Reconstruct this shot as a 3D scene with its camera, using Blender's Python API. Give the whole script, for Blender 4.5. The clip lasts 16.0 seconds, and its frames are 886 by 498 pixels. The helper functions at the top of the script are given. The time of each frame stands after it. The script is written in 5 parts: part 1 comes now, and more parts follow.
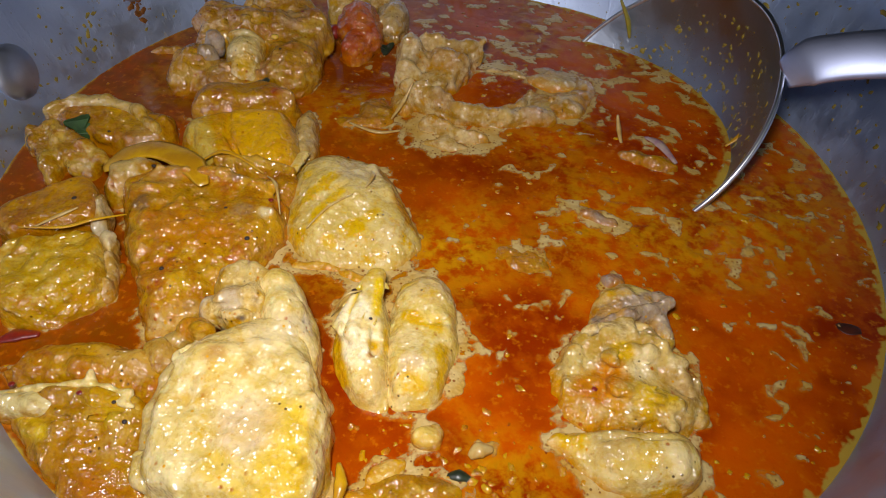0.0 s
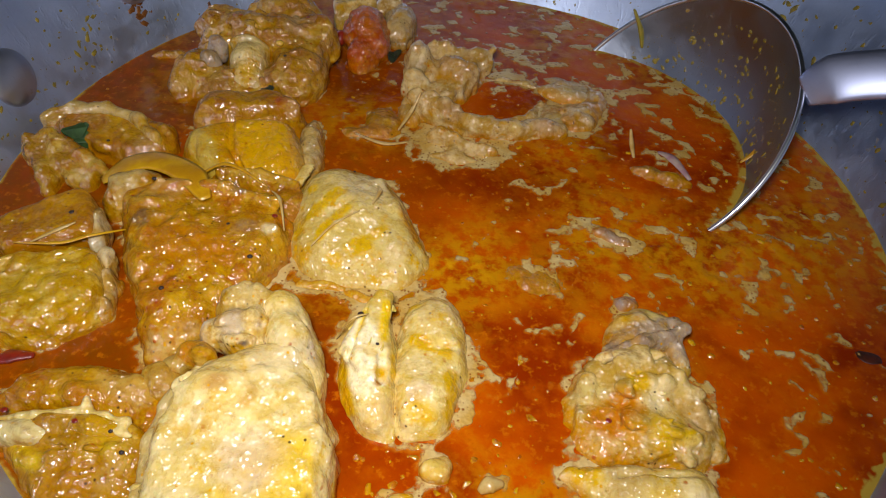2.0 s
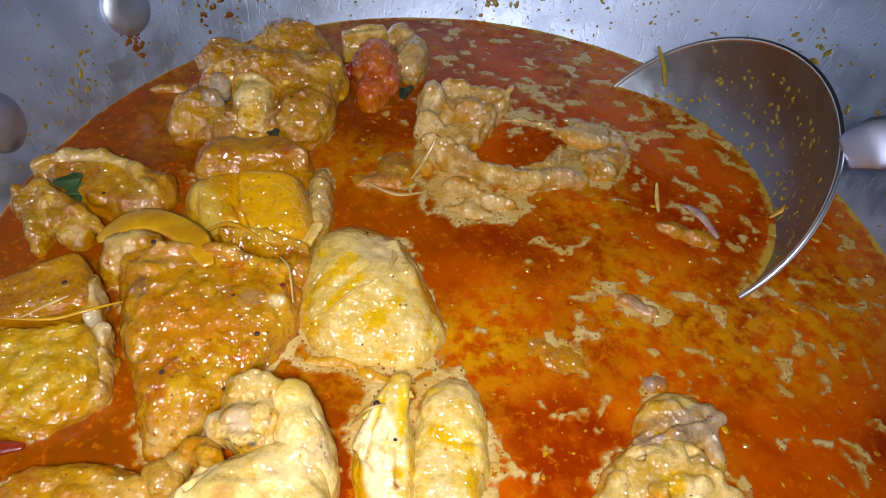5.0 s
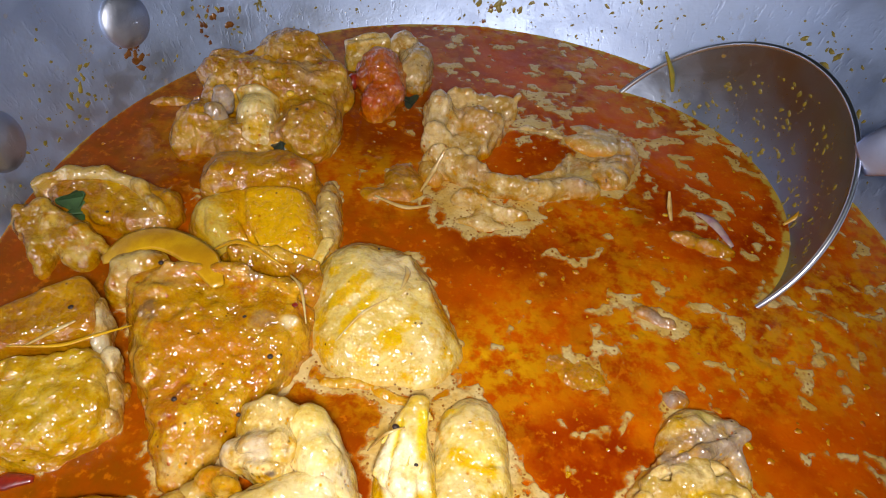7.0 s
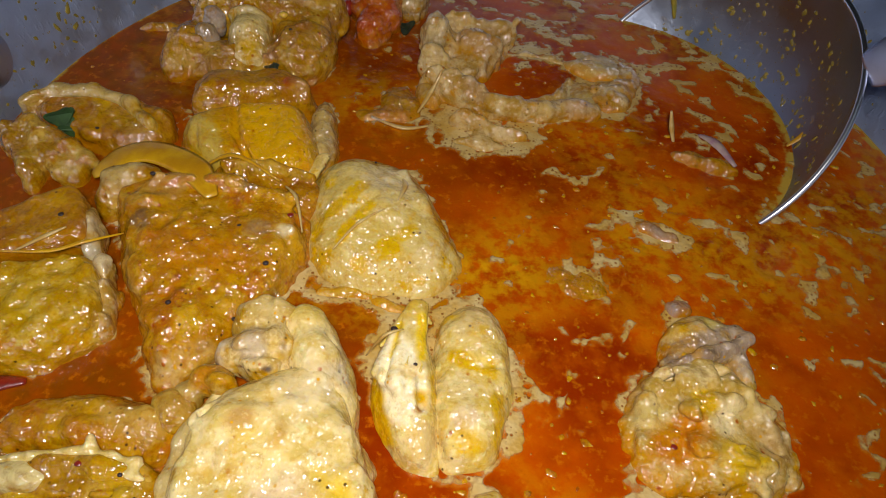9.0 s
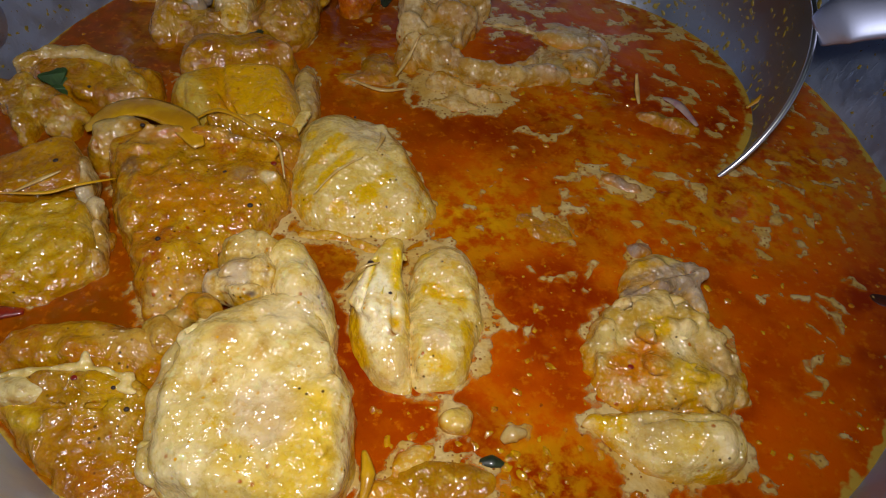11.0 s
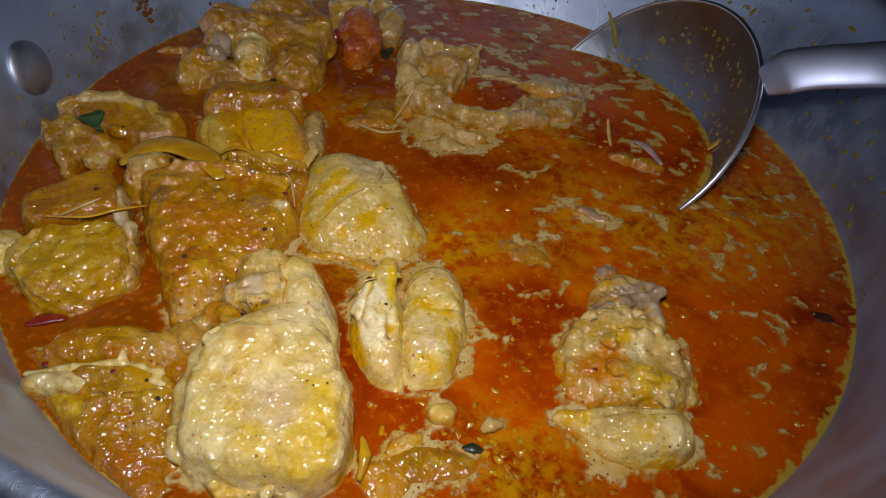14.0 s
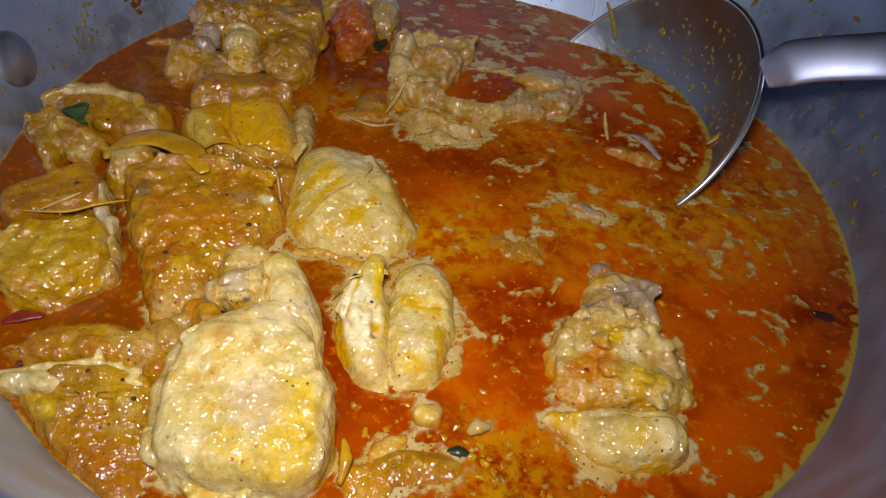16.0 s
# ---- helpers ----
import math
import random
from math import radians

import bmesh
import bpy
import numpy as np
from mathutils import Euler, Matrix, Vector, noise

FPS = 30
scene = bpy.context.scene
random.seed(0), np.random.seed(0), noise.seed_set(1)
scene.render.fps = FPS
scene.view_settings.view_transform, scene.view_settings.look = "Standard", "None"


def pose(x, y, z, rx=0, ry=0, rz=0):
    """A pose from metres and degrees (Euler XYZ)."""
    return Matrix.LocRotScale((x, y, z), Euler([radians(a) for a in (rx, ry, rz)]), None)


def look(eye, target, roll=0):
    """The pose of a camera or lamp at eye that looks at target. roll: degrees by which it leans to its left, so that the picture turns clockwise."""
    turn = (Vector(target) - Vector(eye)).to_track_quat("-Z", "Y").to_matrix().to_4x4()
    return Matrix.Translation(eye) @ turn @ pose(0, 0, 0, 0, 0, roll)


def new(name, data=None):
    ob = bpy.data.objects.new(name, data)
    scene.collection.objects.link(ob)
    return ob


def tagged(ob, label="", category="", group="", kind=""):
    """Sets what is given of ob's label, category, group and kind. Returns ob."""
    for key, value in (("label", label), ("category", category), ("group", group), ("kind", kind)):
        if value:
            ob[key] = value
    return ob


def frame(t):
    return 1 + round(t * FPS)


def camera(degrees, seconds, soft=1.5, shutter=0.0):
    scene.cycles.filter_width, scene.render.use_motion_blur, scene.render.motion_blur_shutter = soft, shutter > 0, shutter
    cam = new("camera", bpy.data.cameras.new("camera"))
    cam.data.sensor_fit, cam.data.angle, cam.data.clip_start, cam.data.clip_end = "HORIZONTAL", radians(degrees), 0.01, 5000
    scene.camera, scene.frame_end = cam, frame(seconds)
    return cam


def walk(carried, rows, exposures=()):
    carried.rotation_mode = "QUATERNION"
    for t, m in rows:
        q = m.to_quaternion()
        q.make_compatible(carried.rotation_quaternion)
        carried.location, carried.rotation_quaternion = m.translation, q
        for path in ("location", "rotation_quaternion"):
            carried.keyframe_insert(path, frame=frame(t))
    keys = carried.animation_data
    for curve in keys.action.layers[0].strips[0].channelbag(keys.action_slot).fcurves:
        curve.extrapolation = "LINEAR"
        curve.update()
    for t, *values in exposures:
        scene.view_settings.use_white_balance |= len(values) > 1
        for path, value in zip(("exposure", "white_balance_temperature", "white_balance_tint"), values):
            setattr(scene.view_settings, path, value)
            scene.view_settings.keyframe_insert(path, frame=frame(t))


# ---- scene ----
cam = camera(66.0, 16.0, soft=1.1)
ROWS = [
    (0.0, 0.0109, -0.1714, 0.1419, 44.32, -3.13, 5.89),
    (0.5, 0.0099, -0.1691, 0.1414, 44.16, -3.36, 5.92),
    (1.0, 0.0091, -0.1674, 0.1416, 44.20, -3.52, 6.02),
    (1.5, 0.0081, -0.1661, 0.1419, 44.15, -3.66, 6.10),
    (2.0, 0.0070, -0.1628, 0.1423, 43.88, -3.76, 6.33),
    (2.5, 0.0065, -0.1593, 0.1433, 43.58, -3.65, 6.58),
    (3.0, 0.0059, -0.1545, 0.1444, 43.24, -3.51, 6.78),
    (3.5, 0.0026, -0.1459, 0.1494, 42.87, -3.62, 6.92),
    (4.0, 0.0005, -0.1436, 0.1488, 42.76, -4.28, 6.82),
    (6.5, -0.0091, -0.1317, 0.1502, 42.26, -4.68, 5.75),
    (7.0, -0.0098, -0.1335, 0.1492, 42.52, -4.64, 5.39),
    (7.5, -0.0097, -0.1373, 0.1482, 42.45, -4.78, 4.92),
    (8.0, -0.0098, -0.1400, 0.1448, 41.86, -4.86, 4.60),
    (8.5, -0.0091, -0.1413, 0.1406, 41.15, -4.63, 4.68),
    (9.0, -0.0079, -0.1444, 0.1348, 40.85, -4.55, 4.98),
    (9.5, -0.0068, -0.1477, 0.1317, 40.81, -4.36, 5.08),
    (10.0, -0.0053, -0.1518, 0.1296, 40.64, -4.73, 4.72),
    (12.5, 0.0005, -0.1811, 0.1447, 43.82, -5.06, 3.90),
    (13.0, 0.0005, -0.1858, 0.1481, 44.69, -5.23, 3.91),
    (13.5, 0.0004, -0.1865, 0.1489, 44.89, -5.42, 3.85),
    (14.0, 0.0008, -0.1837, 0.1461, 45.08, -5.23, 4.35),
    (14.5, 0.0020, -0.1781, 0.1420, 44.10, -5.00, 4.74),
    (15.0, 0.0030, -0.1783, 0.1429, 44.25, -4.88, 4.90),
    (15.5, 0.0039, -0.1784, 0.1432, 44.45, -4.94, 4.82),
    (16.0, 0.0054, -0.1794, 0.1431, 44.63, -5.00, 4.77),
]
EXPOSURES = [(0.0, -0.28), (2.5, -0.18), (4.0, 0.02), (7.0, 0.18), (8.5, -0.03), (9.5, -0.58), (10.0, -0.6), (12.5, -0.92), (13.5, -0.88), (14.5, -0.64), (15.0, -0.5), (16.0, -0.44)]
walk(cam, [(t, pose(x, y, z, rx, ry, rz)) for t, x, y, z, rx, ry, rz in ROWS], EXPOSURES)

# ---- light: a torch held beside the lens, and a dim cool ceiling lamp ----
world = bpy.data.worlds.new("world")
scene.world = world
world.use_nodes = True
world.node_tree.nodes["Background"].inputs[0].default_value = (0.55, 0.72, 1.0, 1)
world.node_tree.nodes["Background"].inputs[1].default_value = 0.008


def area_lamp(name, eye, target, size, watts, colour):
    data = bpy.data.lights.new(name, "AREA")
    data.shape, data.size, data.energy, data.color = "DISK", size, watts, colour
    ob = new(name, data)
    ob.matrix_world = look(eye, target)
    return ob


torch = bpy.data.lights.new("torch_lamp", "SPOT")
torch.energy, torch.color, torch.shadow_soft_size = 2.75, (1.0, 0.95, 0.96), 0.016
torch.spot_size, torch.spot_blend = radians(104), 1.0
new("torch_lamp", torch).matrix_world = look((-0.005, -0.16, 0.172), (-0.02, 0.0, 0.0))
area_lamp("room_lamp", (0.3, -0.4, 1.55), (0.0, 0.0, 0.0), 0.5, 0.38, (0.55, 0.78, 1.0))

MM = 0.001


# ---- materials ----
def material(name):
    m = bpy.data.materials.new(name)
    m.use_nodes = True
    nt = m.node_tree
    return m, nt, nt.nodes["Principled BSDF"]


def node(nt, kind, **sockets):
    n = nt.nodes.new(kind)
    for k, v in sockets.items():
        n.inputs[k.replace("_", " ")].default_value = v
    return n


def tex_noise(nt, vec, scale, detail=4.0, rough=0.55, distortion=0.0):
    n = node(nt, "ShaderNodeTexNoise", Scale=scale, Detail=detail, Roughness=rough, Distortion=distortion)
    nt.links.new(vec, n.inputs["Vector"])
    return n.outputs["Fac"]


def ramp(nt, fac, lo, hi, a=0.0, b=1.0):
    n = nt.nodes.new("ShaderNodeMapRange")
    n.interpolation_type = "SMOOTHSTEP"
    for k, v in zip(("From Min", "From Max", "To Min", "To Max"), (lo, hi, a, b)):
        n.inputs[k].default_value = v
    nt.links.new(fac, n.inputs["Value"])
    return n.outputs["Result"]


def mix(nt, fac, a, b, blend="MIX"):
    n = nt.nodes.new("ShaderNodeMix")
    n.data_type, n.blend_type = "RGBA", blend
    for sock, v in ((n.inputs[0], fac), (n.inputs[6], a), (n.inputs[7], b)):
        if isinstance(v, (int, float)):
            sock.default_value = v
        elif isinstance(v, tuple):
            sock.default_value = (*v, 1)
        else:
            nt.links.new(v, sock)
    return n.outputs[2]


def maths(nt, op, a, b=0.0):
    n = nt.nodes.new("ShaderNodeMath")
    n.operation = op
    for sock, v in zip(n.inputs, (a, b)):
        if isinstance(v, (int, float)):
            sock.default_value = v
        else:
            nt.links.new(v, sock)
    return n.outputs[0]


def bump(nt, height, strength, distance, before=None):
    n = node(nt, "ShaderNodeBump", Strength=strength, Distance=distance)
    nt.links.new(height, n.inputs["Height"])
    if before is not None:
        nt.links.new(before, n.inputs["Normal"])
    return n.outputs["Normal"]


def coords(nt):
    return nt.nodes.new("ShaderNodeTexCoord").outputs["Object"]


def meat(name, flesh, pale, stain, stained=0.5, specks=0.5, grain=1.0, rough=0.3, murk=0.55, body=0.9, turmeric=0.45):
    """Wet cooked chicken: soft flesh with paler patches, gravy stains, ground spice and a glossy film."""
    m, nt, b = material(name)
    v = coords(nt)
    big = tex_noise(nt, v, 60, 3, 0.6, 0.6)
    mid = tex_noise(nt, v, 170, 3, 0.6)
    fine = tex_noise(nt, v, 800, 3, 0.6)
    fold = tex_noise(nt, v, 330, 3, 0.6, 0.4)
    dark = tuple(0.8 * murk * c * t_ for c, t_ in zip(stain, (1.0, 0.85, 0.6)))
    col = mix(nt, ramp(nt, mid, 0.4, 0.6), flesh, pale)
    col = mix(nt, ramp(nt, tex_noise(nt, v, 330, 3, 0.6), 0.58, 0.68, 0.0, 0.7), col, tuple(min(1.25 * c, 0.85) for c in pale))
    # orange glaze, turmeric oil and flecks of fat, each in drifts of its own
    glaze = tex_noise(nt, v, 95, 5, 0.68)
    oily = tex_noise(nt, v, 140, 4, 0.65, 0.5)
    t = 0.64 - 0.26 * stained
    col = mix(nt, ramp(nt, glaze, t, t + 0.12, 0.0, 0.9), col, stain)
    col = mix(nt, ramp(nt, oily, 0.55, 0.68, 0.0, turmeric), col, (0.64, 0.31, 0.006))
    col = mix(nt, ramp(nt, fold, 0.52, 0.66, 0.0, min(0.15 + 0.6 * stained, 0.5)), col, dark)
    # patches of their own colour, broken by the same grain
    tint, weight = (nt.nodes.new("ShaderNodeAttribute") for _ in range(2))
    tint.attribute_name, weight.attribute_name = "patch", "patch_weight"
    own = mix(nt, 1.0, tint.outputs["Color"], (body, body, body), "MULTIPLY")
    own = mix(nt, ramp(nt, fold, 0.5, 0.68, 0.0, 0.25), own, dark)
    own = mix(nt, ramp(nt, glaze, 0.5, 0.64, 0.0, 0.45), own, stain)
    own = mix(nt, ramp(nt, oily, 0.58, 0.7, 0.0, 0.6 * turmeric), own, (0.64, 0.31, 0.006))
    col = mix(nt, weight.outputs["Fac"], col, own)
    col = mix(nt, ramp(nt, fine, 0.56, 0.66, 0.0, 0.45), col, pale)
    col = mix(nt, ramp(nt, tex_noise(nt, v, 620, 4, 0.7), 0.52, 0.66, 0.0, 0.3), col, dark)

    def grains(scale, share, colour, into, where, spread):
        g = nt.nodes.new("ShaderNodeTexVoronoi")
        g.inputs["Scale"].default_value = scale
        nt.links.new(v, g.inputs["Vector"])
        pick = nt.nodes.new("ShaderNodeSeparateColor")
        nt.links.new(g.outputs["Color"], pick.inputs[0])
        chosen = maths(nt, "LESS_THAN", pick.outputs[0], share)
        dot = maths(nt, "MULTIPLY", chosen, ramp(nt, g.outputs["Distance"], 0.1, 0.3, 0.9, 0.0))
        dot = maths(nt, "MULTIPLY", dot, ramp(nt, where, 0.56 - spread, 0.66 - spread))
        return mix(nt, dot, into, colour)

    patchy = tex_noise(nt, v, 80, 3, 0.6)
    col = grains(420, 0.10 + 0.10 * specks, (0.34, 0.06, 0.004), col, patchy, 0.15 * specks)
    col = grains(600, 0.16, (0.62, 0.3, 0.02), col, patchy, 0.12)
    col = grains(640, 0.05 + 0.09 * specks, (0.06, 0.028, 0.01), col, big, 0.14 * specks + 0.04)
    rich = node(nt, "ShaderNodeHueSaturation", Saturation=1.08, Value=0.9)
    nt.links.new(col, rich.inputs["Color"])
    nt.links.new(rich.outputs["Color"], b.inputs["Base Color"])
    nt.links.new(ramp(nt, mid, 0.3, 0.7, 0.4, 0.6), b.inputs["Roughness"])
    b.inputs["Specular IOR Level"].default_value = 0.05
    b.inputs["Coat Weight"].default_value = 1.0
    b.inputs["Coat Roughness"].default_value = 0.17
    b.inputs["Coat IOR"].default_value = 1.85
    b.inputs["Subsurface Weight"].default_value = 0.25
    b.inputs["Subsurface Radius"].default_value = (0.003, 0.002, 0.0005)
    b.inputs["Subsurface Scale"].default_value = 0.4
    # the wet film over the flesh has beads and ripples of its own
    n0 = bump(nt, tex_noise(nt, v, 260, 1.5, 0.5), min(rough * grain, 1.0), 0.0016)
    nt.links.new(n0, b.inputs["Normal"])
    n1 = bump(nt, tex_noise(nt, v, 280, 0.5, 0.5), 1.0, 0.0026 * grain)
    n2 = bump(nt, tex_noise(nt, v, 620, 1, 0.5), 1.0, 0.0016 * grain, n1)
    nt.links.new(n2, b.inputs["Coat Normal"])
    return m


def gravy_material():
    m, nt, b = material("gravy")
    v = coords(nt)
    foam_a, sed_a, edge_a = (nt.nodes.new("ShaderNodeAttribute") for _ in range(3))
    foam_a.attribute_name, sed_a.attribute_name, edge_a.attribute_name = "foam", "sediment", "froth"
    big = tex_noise(nt, v, 28, 3, 0.55, 0.3)
    mid = tex_noise(nt, v, 150, 3, 0.6)
    fine = tex_noise(nt, v, 700, 3, 0.6)
    col = mix(nt, ramp(nt, big, 0.34, 0.64), (0.2, 0.016, 0.0003), (0.46, 0.07, 0.0004))
    col = mix(nt, ramp(nt, mid, 0.46, 0.72, 0.0, 0.4), col, (0.48, 0.1, 0.0006))
    # brown oil pools, plus shade painted into the gravy's left half
    oil_shade_a = nt.nodes.new("ShaderNodeAttribute")
    oil_shade_a.attribute_name = "oil_shade"
    col = mix(nt, maths(nt, "MULTIPLY", oil_shade_a.outputs["Fac"], ramp(nt, mid, 0.3, 0.7, 0.6, 1.0)), col, (0.17, 0.045, 0.0008))
    clot = tex_noise(nt, v, 190, 4, 0.65)
    sed = maths(nt, "MULTIPLY", sed_a.outputs["Fac"], ramp(nt, clot, 0.38, 0.6, 0.0, 0.85))
    col = mix(nt, sed, col, (0.52, 0.26, 0.003))
    grit = maths(nt, "MULTIPLY", sed_a.outputs["Fac"], ramp(nt, tex_noise(nt, v, 420, 3, 0.65), 0.56, 0.7, 0.0, 0.4))
    col = mix(nt, grit, col, (0.2, 0.13, 0.004))
    col = mix(nt, ramp(nt, fine, 0.58, 0.72, 0.0, 0.16), col, (0.12, 0.014, 0.0006))
    col = mix(nt, ramp(nt, tex_noise(nt, v, 340, 4, 0.65), 0.54, 0.68, 0.0, 0.5), col, (0.52, 0.15, 0.003))
    edge = ramp(nt, maths(nt, "ADD", foam_a.outputs["Fac"], maths(nt, "MULTIPLY", maths(nt, "SUBTRACT", mid, 0.5), 0.9)), 0.35, 0.85, 0.0, 0.6)
    col = mix(nt, edge, col, (0.44, 0.14, 0.006))
    rim = maths(nt, "ADD", edge_a.outputs["Fac"], maths(nt, "MULTIPLY", maths(nt, "SUBTRACT", tex_noise(nt, v, 600, 3, 0.6), 0.5), 1.0))
    col = mix(nt, ramp(nt, rim, 0.2, 0.9, 0.0, 0.85), col, (0.42, 0.3, 0.04))
    nt.links.new(col, b.inputs["Base Color"])
    nt.links.new(ramp(nt, edge, 0.0, 0.6, 0.1, 0.26), b.inputs["Roughness"])
    b.inputs["Specular IOR Level"].default_value = 0.32
    b.inputs["Subsurface Weight"].default_value = 0.1
    b.inputs["Subsurface Radius"].default_value = (0.005, 0.0012, 0.0003)
    b.inputs["Subsurface Scale"].default_value = 0.4
    n1 = bump(nt, mid, 0.2, 0.0015)
    n2 = bump(nt, clot, 0.25, 0.0007, n1)
    nt.links.new(n2, b.inputs["Normal"])
    return m


def foam_material():
    m, nt, b = material("foam")
    v = coords(nt)
    thick = nt.nodes.new("ShaderNodeAttribute")
    thick.attribute_name = "thickness"
    col = mix(nt, ramp(nt, tex_noise(nt, v, 110, 3, 0.6), 0.35, 0.65), (0.58, 0.43, 0.17), (0.5, 0.3, 0.055))
    cells = nt.nodes.new("ShaderNodeTexVoronoi")
    cells.inputs["Scale"].default_value = 1050
    nt.links.new(v, cells.inputs["Vector"])
    pick = nt.nodes.new("ShaderNodeSeparateColor")
    nt.links.new(cells.outputs["Color"], pick.inputs[0])
    # one bubble in three has burst or is clear enough to show the gravy
    size = maths(nt, "ADD", maths(nt, "MULTIPLY", pick.outputs[1], 1.2), 0.25)
    holes = maths(nt, "MULTIPLY", ramp(nt, maths(nt, "DIVIDE", cells.outputs["Distance"], size), 0.16, 0.44, 1.0, 0.0), maths(nt, "LESS_THAN", pick.outputs[0], 0.42))
    col = mix(nt, ramp(nt, holes, 0.0, 1.0, 0.0, 0.9), col, (0.12, 0.05, 0.008))
    nt.links.new(col, b.inputs["Base Color"])
    b.inputs["Roughness"].default_value = 0.35
    b.inputs["Coat Weight"].default_value = 0.5
    b.inputs["Coat Roughness"].default_value = 0.1
    # thin films let the gravy show, most of all towards the edge of a raft
    film = maths(nt, "ADD", thick.outputs["Fac"], maths(nt, "MULTIPLY", maths(nt, "SUBTRACT", tex_noise(nt, v, 330, 4, 0.65), 0.5), 1.5))
    nt.links.new(maths(nt, "MULTIPLY", ramp(nt, film, 0.05, 0.85, 0.0, 0.9), ramp(nt, holes, 0.0, 1.0, 1.0, 0.45)), b.inputs["Alpha"])
    nt.links.new(bump(nt, cells.outputs["Distance"], 0.3, 0.0006), b.inputs["Normal"])
    return m


def metal(name, tone, rough, scratch=0.3, dirt=0.0):
    m, nt, b = material(name)
    v = coords(nt)
    big = tex_noise(nt, v, 18, 4, 0.6)
    fine = tex_noise(nt, v, 420, 4, 0.7)
    pits = tex_noise(nt, v, 900, 2, 0.5)
    line = nt.nodes.new("ShaderNodeMapping")
    line.inputs["Scale"].default_value = (1.0, 1.0, 14.0)
    nt.links.new(v, line.inputs["Vector"])
    rings = tex_noise(nt, line.outputs[0], 90, 4, 0.7)
    col = mix(nt, ramp(nt, big, 0.3, 0.7), tuple(0.82 * c for c in tone), tone)
    col = mix(nt, ramp(nt, fine, 0.55, 0.75, 0.0, 0.1), col, tuple(0.5 * c for c in tone))
    col = mix(nt, ramp(nt, rings, 0.6, 0.68, 0.0, 0.1), col, tuple(0.6 * c for c in tone))
    if dirt:
        stain = maths(nt, "MULTIPLY", ramp(nt, tex_noise(nt, v, 210, 5, 0.7), 0.60, 0.68), ramp(nt, tex_noise(nt, v, 24, 2), 0.45, 0.62))
        stain = maths(nt, "MULTIPLY", stain, dirt)
        col = mix(nt, stain, col, (0.32, 0.2, 0.03))
        nt.links.new(ramp(nt, stain, 0.0, 1.0, 1.0, 0.1), b.inputs["Metallic"])
    else:
        b.inputs["Metallic"].default_value = 1.0
    nt.links.new(col, b.inputs["Base Color"])
    cloudy = tex_noise(nt, v, 70, 5, 0.7)
    nt.links.new(ramp(nt, cloudy, 0.35, 0.65, rough - 0.08 * min(2 * scratch, 1), rough + 0.07 * min(2 * scratch, 1)), b.inputs["Roughness"])
    upright = nt.nodes.new("ShaderNodeMapping")
    upright.inputs["Scale"].default_value = (1.0, 1.0, 0.1)
    nt.links.new(v, upright.inputs["Vector"])
    scuff = ramp(nt, tex_noise(nt, upright.outputs[0], 520, 3, 0.6), 0.58, 0.66)
    n1 = bump(nt, scuff, 0.2 * scratch, 0.0004)
    n2 = bump(nt, pits, 0.25 * scratch, 0.0002, n1)
    nt.links.new(n2, b.inputs["Normal"])
    return m


def plain(name, a, b_tone, rough, scale=200, gloss=0.0):
    m, nt, b = material(name)
    v = coords(nt)
    n = tex_noise(nt, v, scale, 4, 0.6)
    nt.links.new(mix(nt, ramp(nt, n, 0.35, 0.65), a, b_tone), b.inputs["Base Color"])
    b.inputs["Roughness"].default_value = rough
    b.inputs["Coat Weight"].default_value = gloss
    b.inputs["Coat Roughness"].default_value = 0.08
    nt.links.new(bump(nt, n, 0.3, 0.2 / scale), b.inputs["Normal"])
    return m


M_THIGH = meat("pale_chicken_skin", (0.66, 0.49, 0.16), (0.82, 0.67, 0.33), (0.64, 0.4, 0.035), 0.2, 0.4, rough=0.3, murk=0.7, body=1.05, turmeric=0.35)
M_CHUNK = meat("pale_chicken_flesh", (0.68, 0.49, 0.13), (0.82, 0.66, 0.29), (0.7, 0.41, 0.005), 0.38, 0.5, rough=0.3, murk=0.65, body=1.08)
M_ROUND = meat("soft_chicken_skin", (0.6, 0.44, 0.13), (0.72, 0.56, 0.22), (0.64, 0.36, 0.0036), 0.42, 0.8, rough=0.3, murk=0.65, body=1.0)
M_BROWN = meat("brown_chicken_skin", (0.42, 0.165, 0.006), (0.55, 0.31, 0.05), (0.42, 0.12, 0.0015), 0.5, 0.9, turmeric=0.35)
M_BLOCK = meat("olive_chicken_skin", (0.47, 0.25, 0.014), (0.6, 0.4, 0.08), (0.45, 0.18, 0.003), 0.38, 0.4, body=1.0, turmeric=0.3)
M_SLAB = meat("orange_chicken_skin", (0.37, 0.14, 0.003), (0.44, 0.22, 0.02), (0.33, 0.1, 0.0015), 0.5, 0.4, 0.8, turmeric=0.3)
M_YELLOW = meat("turmeric_chicken_skin", (0.56, 0.25, 0.004), (0.6, 0.33, 0.02), (0.5, 0.18, 0.002), 0.35, 0.3, 0.7, rough=0.4, murk=0.5, body=0.95)
M_WING = meat("stewed_wing_skin", (0.36, 0.17, 0.01), (0.54, 0.35, 0.08), (0.36, 0.12, 0.003), 0.5, 0.5, turmeric=0.3)
M_KNOB = meat("stewed_joint_skin", (0.36, 0.16, 0.01), (0.5, 0.3, 0.06), (0.36, 0.12, 0.003), 0.45, 0.7, turmeric=0.35)
M_RING = meat("stewed_neck_flesh", (0.42, 0.25, 0.06), (0.6, 0.44, 0.2), (0.44, 0.19, 0.008), 0.38, 0.7, 1.1, turmeric=0.3)
